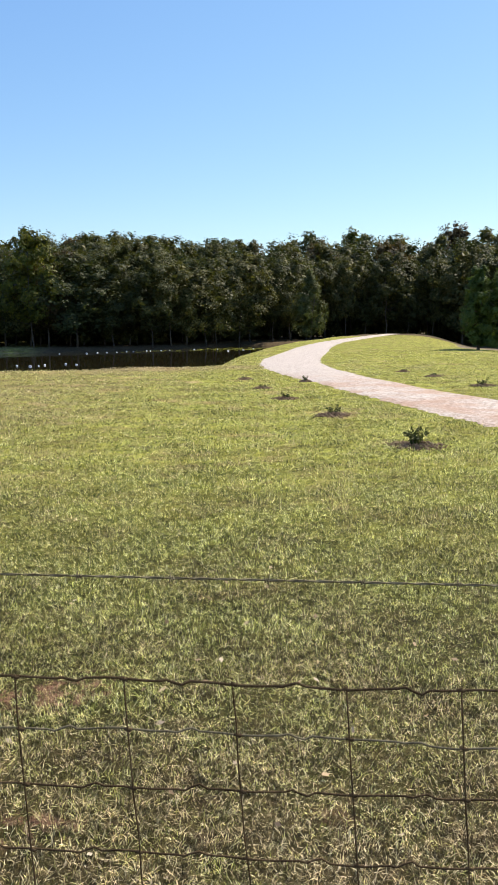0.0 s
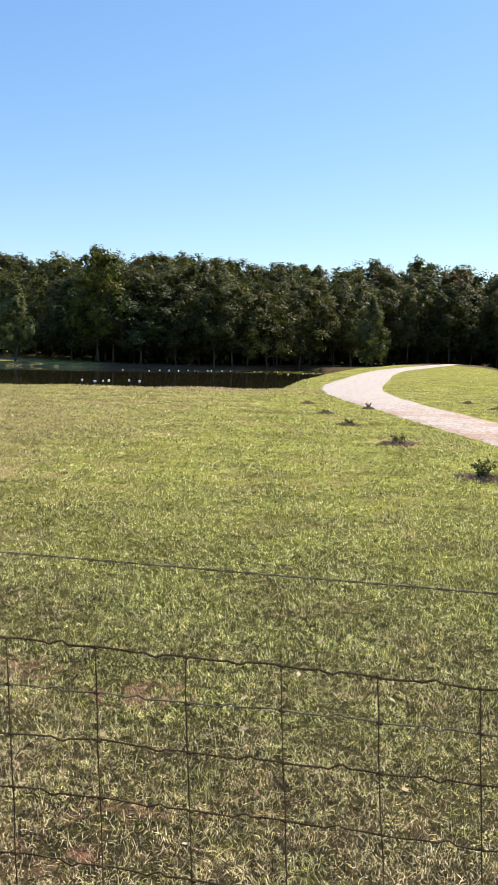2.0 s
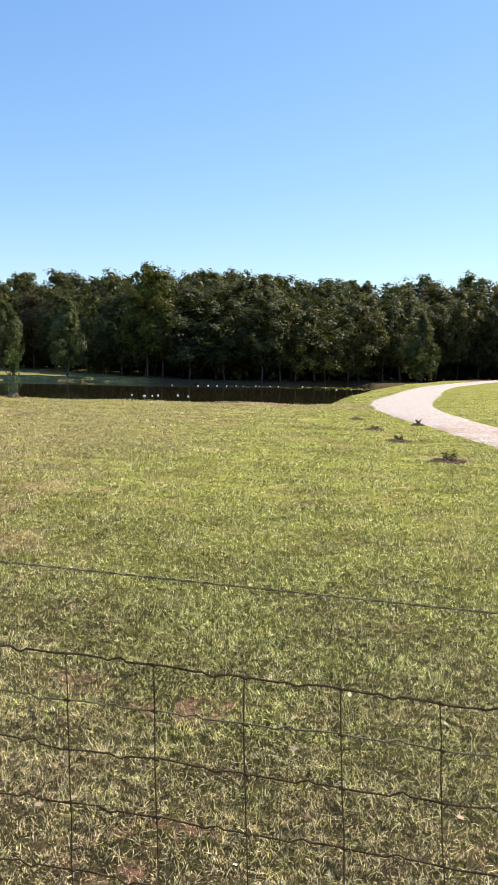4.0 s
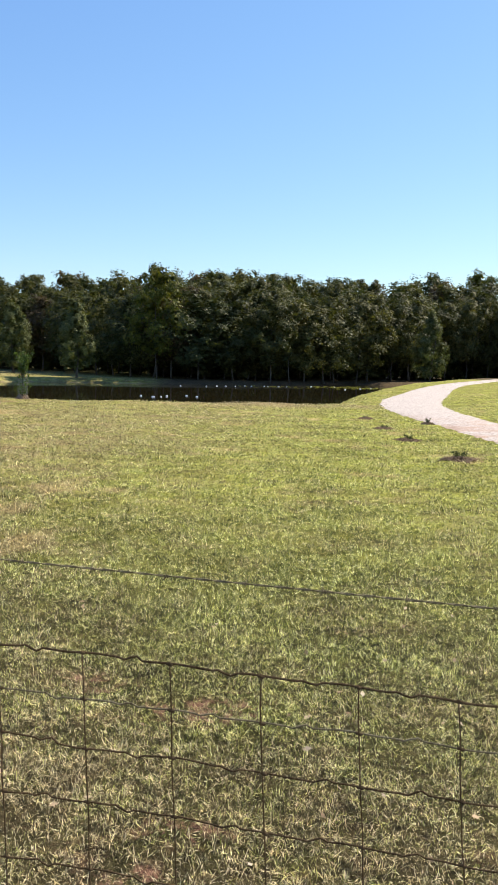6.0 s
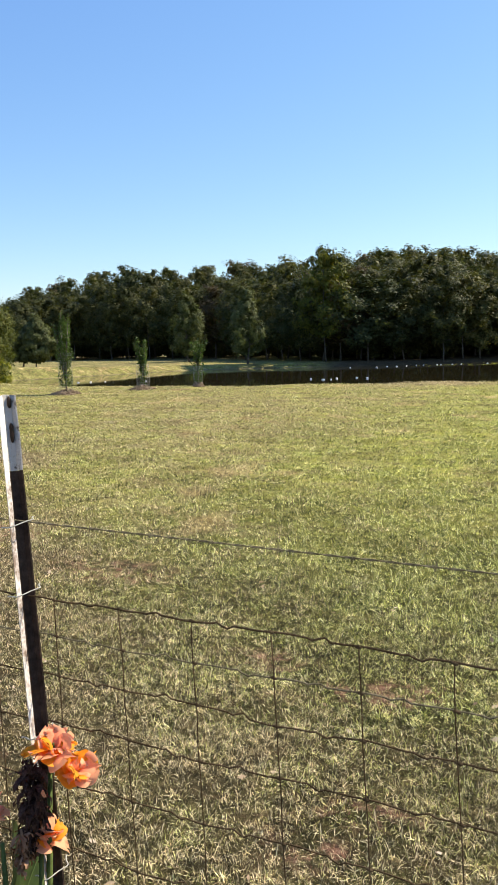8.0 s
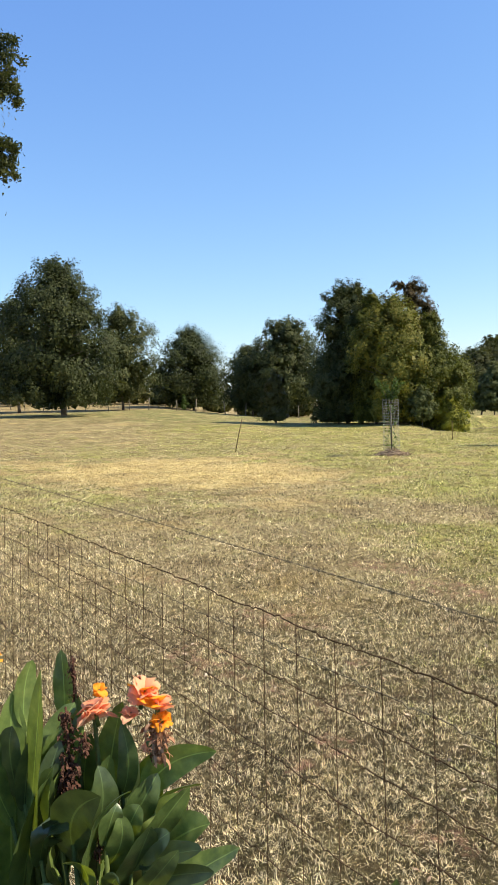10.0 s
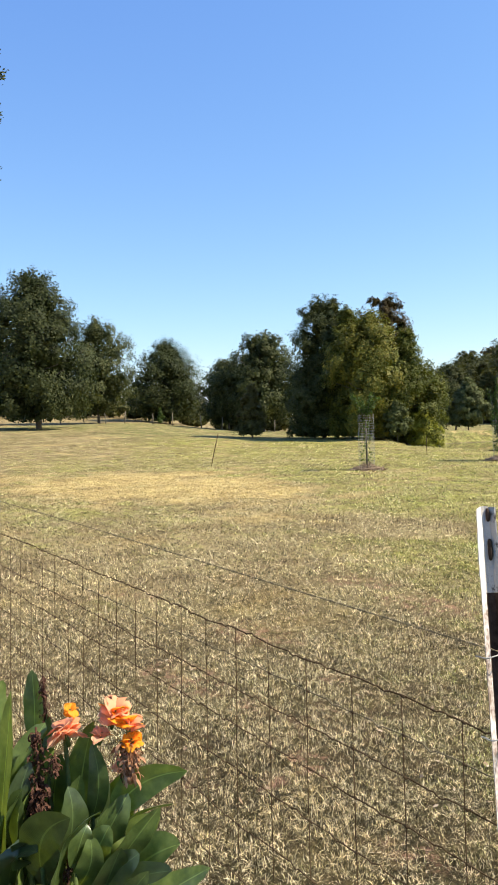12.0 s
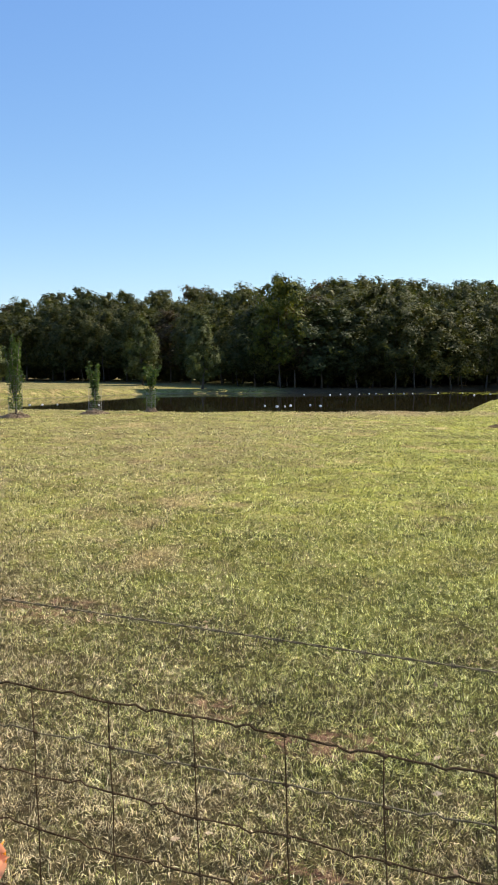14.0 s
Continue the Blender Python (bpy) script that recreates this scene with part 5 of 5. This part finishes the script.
    build_bloom(a, (-0.028, 0.02, 1.028), 106, 0.022, [ORANGE], 4, "small orange bloom")
    build_bloom(a, (0.056, 0.0, 1.018), 102, 0.048, [ORANGE, SALMON], 9, "orange and salmon bloom")
    build_bloom(a, (0.084, -0.01, 1.0), 117, 0.046, [SALMON, SALMON, ORANGE], 7, "salmon bloom")
    build_bloom(a, (0.090, -0.02, 0.972), 103, 0.03, [ORANGE], 7, "small orange bloom")
    build_bloom(a, (0.03, -0.01, 0.985), 104, 0.03, [SALMON], 5, "small salmon bloom")
    build_wilt(a, (0.084, -0.022, 0.972), 105, 0.088, 48, drop=0.75)
    build_bloom(a, (0.065, -0.03, 0.936), 120, 0.022, [SALMON], 3, "small drooping pink bud", 2.6)
    build_wilt(a, (-0.080, 0.06, 1.086), 107, 0.05, 22, SEED_DARK, "seed_head", "dark dried seed head", 1.7)
    build_wilt(a, (-0.091, 0.0, 1.005), 108, 0.07, 50, SEED_DARK, "seed_head", "dark dried seed head", 2.4)
    build_wilt(a, (-0.092, -0.015, 0.905), 125, 0.085, 40, SEED_DARK, "seed_head", "dark dried seed head", 0.8)
    build_wilt(a, (-0.057, -0.01, 0.958), 109, 0.05, 22, SEED_DARK, "seed_head", "dark dried seed head", 0.8)
    build_wilt(a, (-0.038, -0.05, 0.785), 126, 0.05, 20, SEED_DARK, "seed_head", "dark dried seed head", 1.0)
    b = canna((-1.12, 0.90), 52, [
        ((-0.125, 0.03, 0.5), (-0.14, 0.035, 0.66), (-0.118, 0.031, 0.80), 0.105, "shade"),
        ((-0.03, 0.02, 0.46), (-0.045, 0.018, 0.60), (-0.075, 0.02, 0.735), 0.06, "shade"),
        ((-0.03, 0.03, 0.4), (-0.03, 0.03, 0.54), (-0.045, 0.02, 0.655), 0.08, "sun"),
        ((-0.10, 0.0, 0.4), (-0.15, -0.02, 0.56), (-0.175, -0.01, 0.69), 0.07, "sun"),
        ((-0.03, -0.03, 0.30), (-0.06, -0.04, 0.45), (-0.05, -0.04, 0.60), 0.09, -20),
        ((0.02, 0.0, 0.25), (0.09, -0.03, 0.42), (0.2, -0.06, 0.44), 0.1, 30),
        ((-0.02, -0.02, 0.2), (-0.12, -0.06, 0.36), (-0.22, -0.1, 0.38), 0.1, -40),
        ((0.0, 0.02, 0.25), (0.04, 0.05, 0.42), (0.11, 0.09, 0.52), 0.08, 10),
    ], [(0.1, 0.0, 0.74), (0.0, -0.02, 0.62), (0.07, -0.02, 0.6)], "canna lily with salmon blooms beside the fence post")
    build_bloom(b, (0.1, -0.02, 0.765), 111, 0.066, [SALMON, SALMON, ORANGE], 12, "large salmon and orange bloom")
    build_bloom(b, (0.128, -0.03, 0.715), 112, 0.06, [ORANGE, SALMON], 9, "drooping orange bloom", 0.5)
    build_bloom(b, (-0.026, 0.0, 0.665), 113, 0.06, [SALMON, ORANGE, SALMON], 8, "salmon bloom")
    build_bloom(b, (0.084, -0.025, 0.595), 114, 0.05, [SALMON, ORANGE], 7, "salmon bloom")
    build_wilt(b, (0.06, -0.016, 0.75), 115, 0.11, 90, SEED_DARK, "seed_head", "dark dried seed head", 1.5)
    build_wilt(b, (0.03, -0.04, 0.64), 116, 0.07, 30)
    c = canna((-1.38, 0.76), 58, [
        ((0.05, 0.0, 0.3), (0.07, 0.0, 0.48), (0.085, 0.01, 0.63), 0.08, 10),
        ((-0.04, 0.0, 0.3), (-0.1, -0.02, 0.45), (-0.17, -0.05, 0.50), 0.1, 30),
        ((0.0, -0.04, 0.25), (0.02, -0.1, 0.4), (0.06, -0.17, 0.42), 0.1, 60),
        ((-0.02, 0.03, 0.3), (-0.05, 0.06, 0.47), (-0.06, 0.08, 0.58), 0.08, -10),
    ], [(-0.05, 0.0, 0.62), (0.05, 0.0, 0.64), (0.02, -0.03, 0.57)], "low canna lily with coral blooms before the fence")
    build_bloom(c, (-0.015, 0.0, 0.64), 121, 0.066, [SALMON], 9, "coral pink bloom")
    build_bloom(c, (0.062, -0.009, 0.665), 122, 0.066, [SALMON, SALMON, ORANGE], 9, "coral pink bloom")
    build_bloom(c, (0.036, -0.01, 0.58), 123, 0.058, [ORANGE, SALMON], 8, "orange bloom")
    build_wilt(c, (-0.065, 0.0, 0.65), 124, 0.1, 60, SEED_DARK, "seed_head", "dark dried seed head", 1.3)
    d = canna((-1.86, 0.36), 66, [
        ((0.02, 0.0, 0.6), (0.03, 0.0, 0.85), (0.04, 0.01, 1.04), 0.09, 10),
        ((-0.02, 0.02, 0.6), (-0.06, 0.03, 0.85), (-0.05, 0.05, 1.1), 0.1, -20),
        ((0.02, -0.02, 0.5), (0.06, -0.05, 0.75), (0.11, -0.06, 0.9), 0.09, 35),
        ((-0.03, -0.03, 0.5), (-0.1, -0.08, 0.8), (-0.2, -0.12, 0.86), 0.11, 50),
        ((0.03, 0.03, 0.45), (0.09, 0.06, 0.65), (0.14, 0.09, 0.78), 0.09, -30),
        ((-0.02, 0.0, 0.4), (-0.02, -0.08, 0.6), (0.04, -0.15, 0.66), 0.11, 60),
    ], [(-0.02, 0.03, 1.08)], "tall canna lily with upright broad leaves")
    build_bloom(d, (-0.02, 0.03, 1.11), 131, 0.05, [ORANGE, SALMON], 8, "orange bloom")


build_cannas()


# ================= grass =================
def build_grass():
    rng = np.random.default_rng(17)
    a0, a1 = radians(-26), radians(80)
    tufted = 5
    # from, to, tufts of blades a square metre at either end, in the field's sector and on the house's side
    xs, ys, shares = [], [], []
    for r0, r1, d0, d1, b0, b1 in ((0.0, 3.0, 4600, 4600, 420, 420), (3.0, 5.0, 4600, 2200, 420, 160), (5.0, 10.0, 2200, 480, 160, 20), (10.0, 20.0, 480, 100, 0, 0), (20.0, 46.0, 100, 4, 0, 0)):
        for lo, hi, e0, e1 in ((a0, a1, d0, d1), (a1, a0 + 2 * np.pi, b0, b1)):
            n = int(e0 * (hi - lo) / 2 * (r1 * r1 - r0 * r0))
            q, a = np.sqrt(rng.uniform(r0 * r0, r1 * r1, n)), rng.uniform(lo, hi, n)
            u = (q - r0) / (r1 - r0)
            keep = rng.uniform(0, 1, n) < (e0 ** (1 - u) * max(e1, 1e-3) ** u) / max(e0, 1e-3)
            q, a = q[keep], a[keep]
            xs.append(-0.25 - q * np.sin(a))
            ys.append(-0.1 + q * np.cos(a))
            shares.append(np.full(len(q), 1.0 if lo == a0 else 2.2))
    cx, cy, share = np.concatenate(xs), np.concatenate(ys), np.concatenate(shares)
    # barer places: soil shows through
    worn = np.zeros(len(cx))
    for wx, wy, rx, ry in WORN:
        worn += 0.8 * np.exp(-(((cx - wx) / (rx * 0.8)) ** 2 + ((cy - wy) / (ry * 0.8)) ** 2))
    patchy = np.sin(cx * 5.3 + 2 * np.sin(cy * 2.9)) * np.sin(cy * 6.1 + 2 * np.sin(cx * 3.3)) + 0.6 * np.sin(cx * 13 + 3 * np.sin(cy * 7)) * np.sin(cy * 15 + 2 * np.sin(cx * 9))
    dr, _ = poly_distance(cx, cy, ROAD_MID, False)
    dp, ins = poly_distance(cx, cy, POND, True)
    keep = (dr > 1.08 + 0.22 * rng.uniform(0, 1, len(cx)) ** 0.5) & (dp > 1.0) & ~ins & (rng.uniform(0, 1, len(cx)) > 0.42 * worn + 0.4 * (patchy < -0.45))
    cx, cy, share = cx[keep], cy[keep], share[keep]
    lush = np.clip(1 + 0.3 * np.sin(cx * 4.1 + cy * 2.3 + 2 * np.sin(cy * 3.7)) * np.sin(cy * 4.9 - cx * 1.7), 0.6, 1.4) * rng.uniform(0.75, 1.3, len(cx))
    cx, cy, share, lush = (np.repeat(v, tufted) for v in (cx, cy, share, lush))
    n = len(cx)
    far = np.maximum(np.hypot(cx + 0.25, cy + 0.1) / 2.6, 1.0)
    out, off = rng.uniform(0, 2 * np.pi, n), np.abs(rng.normal(0, 1, n)) * 0.019 * far ** 0.6
    x, y = cx + np.cos(out) * off, cy + np.sin(out) * off
    turn, lean = out + rng.normal(0, 1.4, n), np.where(rng.uniform(0, 1, n) < np.clip(0.72 - 0.14 * far, 0.15, 0.58), rng.uniform(1.0, 1.5, n), rng.uniform(0.25, 1.1, n))
    ln = 0.0245 * far ** 0.12 * lush * rng.uniform(0.45, 1.35, n)
    half = 0.0012 * far ** 0.86 * share * rng.uniform(0.6, 1.4, n)
    flat = np.stack([np.cos(turn), np.sin(turn), np.zeros(n)], -1)
    side = np.stack([-np.sin(turn), np.cos(turn), np.zeros(n)], -1) * half[:, None]
    o = np.stack([x, y, ground_z(x, y) - 0.004 + rng.uniform(0, 0.014, n)], -1)
    up = np.array([0, 0, 1.0])
    # blades rise, then bend over
    mid = o + (flat * np.sin(lean * 0.85)[:, None] + up * np.cos(lean * 0.85)[:, None]) * (0.5 * ln)[:, None]
    tip = mid + (flat * np.sin(lean * 1.12)[:, None] + up * np.cos(lean * 1.12)[:, None]) * (0.5 * ln)[:, None]
    close = far * 2.6 < 3.0 + rng.normal(0, 0.4, n)
    near = np.stack([o, mid - side, tip, mid + side], 1)[close]
    wide = np.stack([o - side, o + side, tip], 1)[~close]
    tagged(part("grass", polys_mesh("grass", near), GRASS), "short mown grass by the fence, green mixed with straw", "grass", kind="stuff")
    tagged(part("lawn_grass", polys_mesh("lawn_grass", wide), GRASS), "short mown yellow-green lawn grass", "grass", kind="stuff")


build_grass()
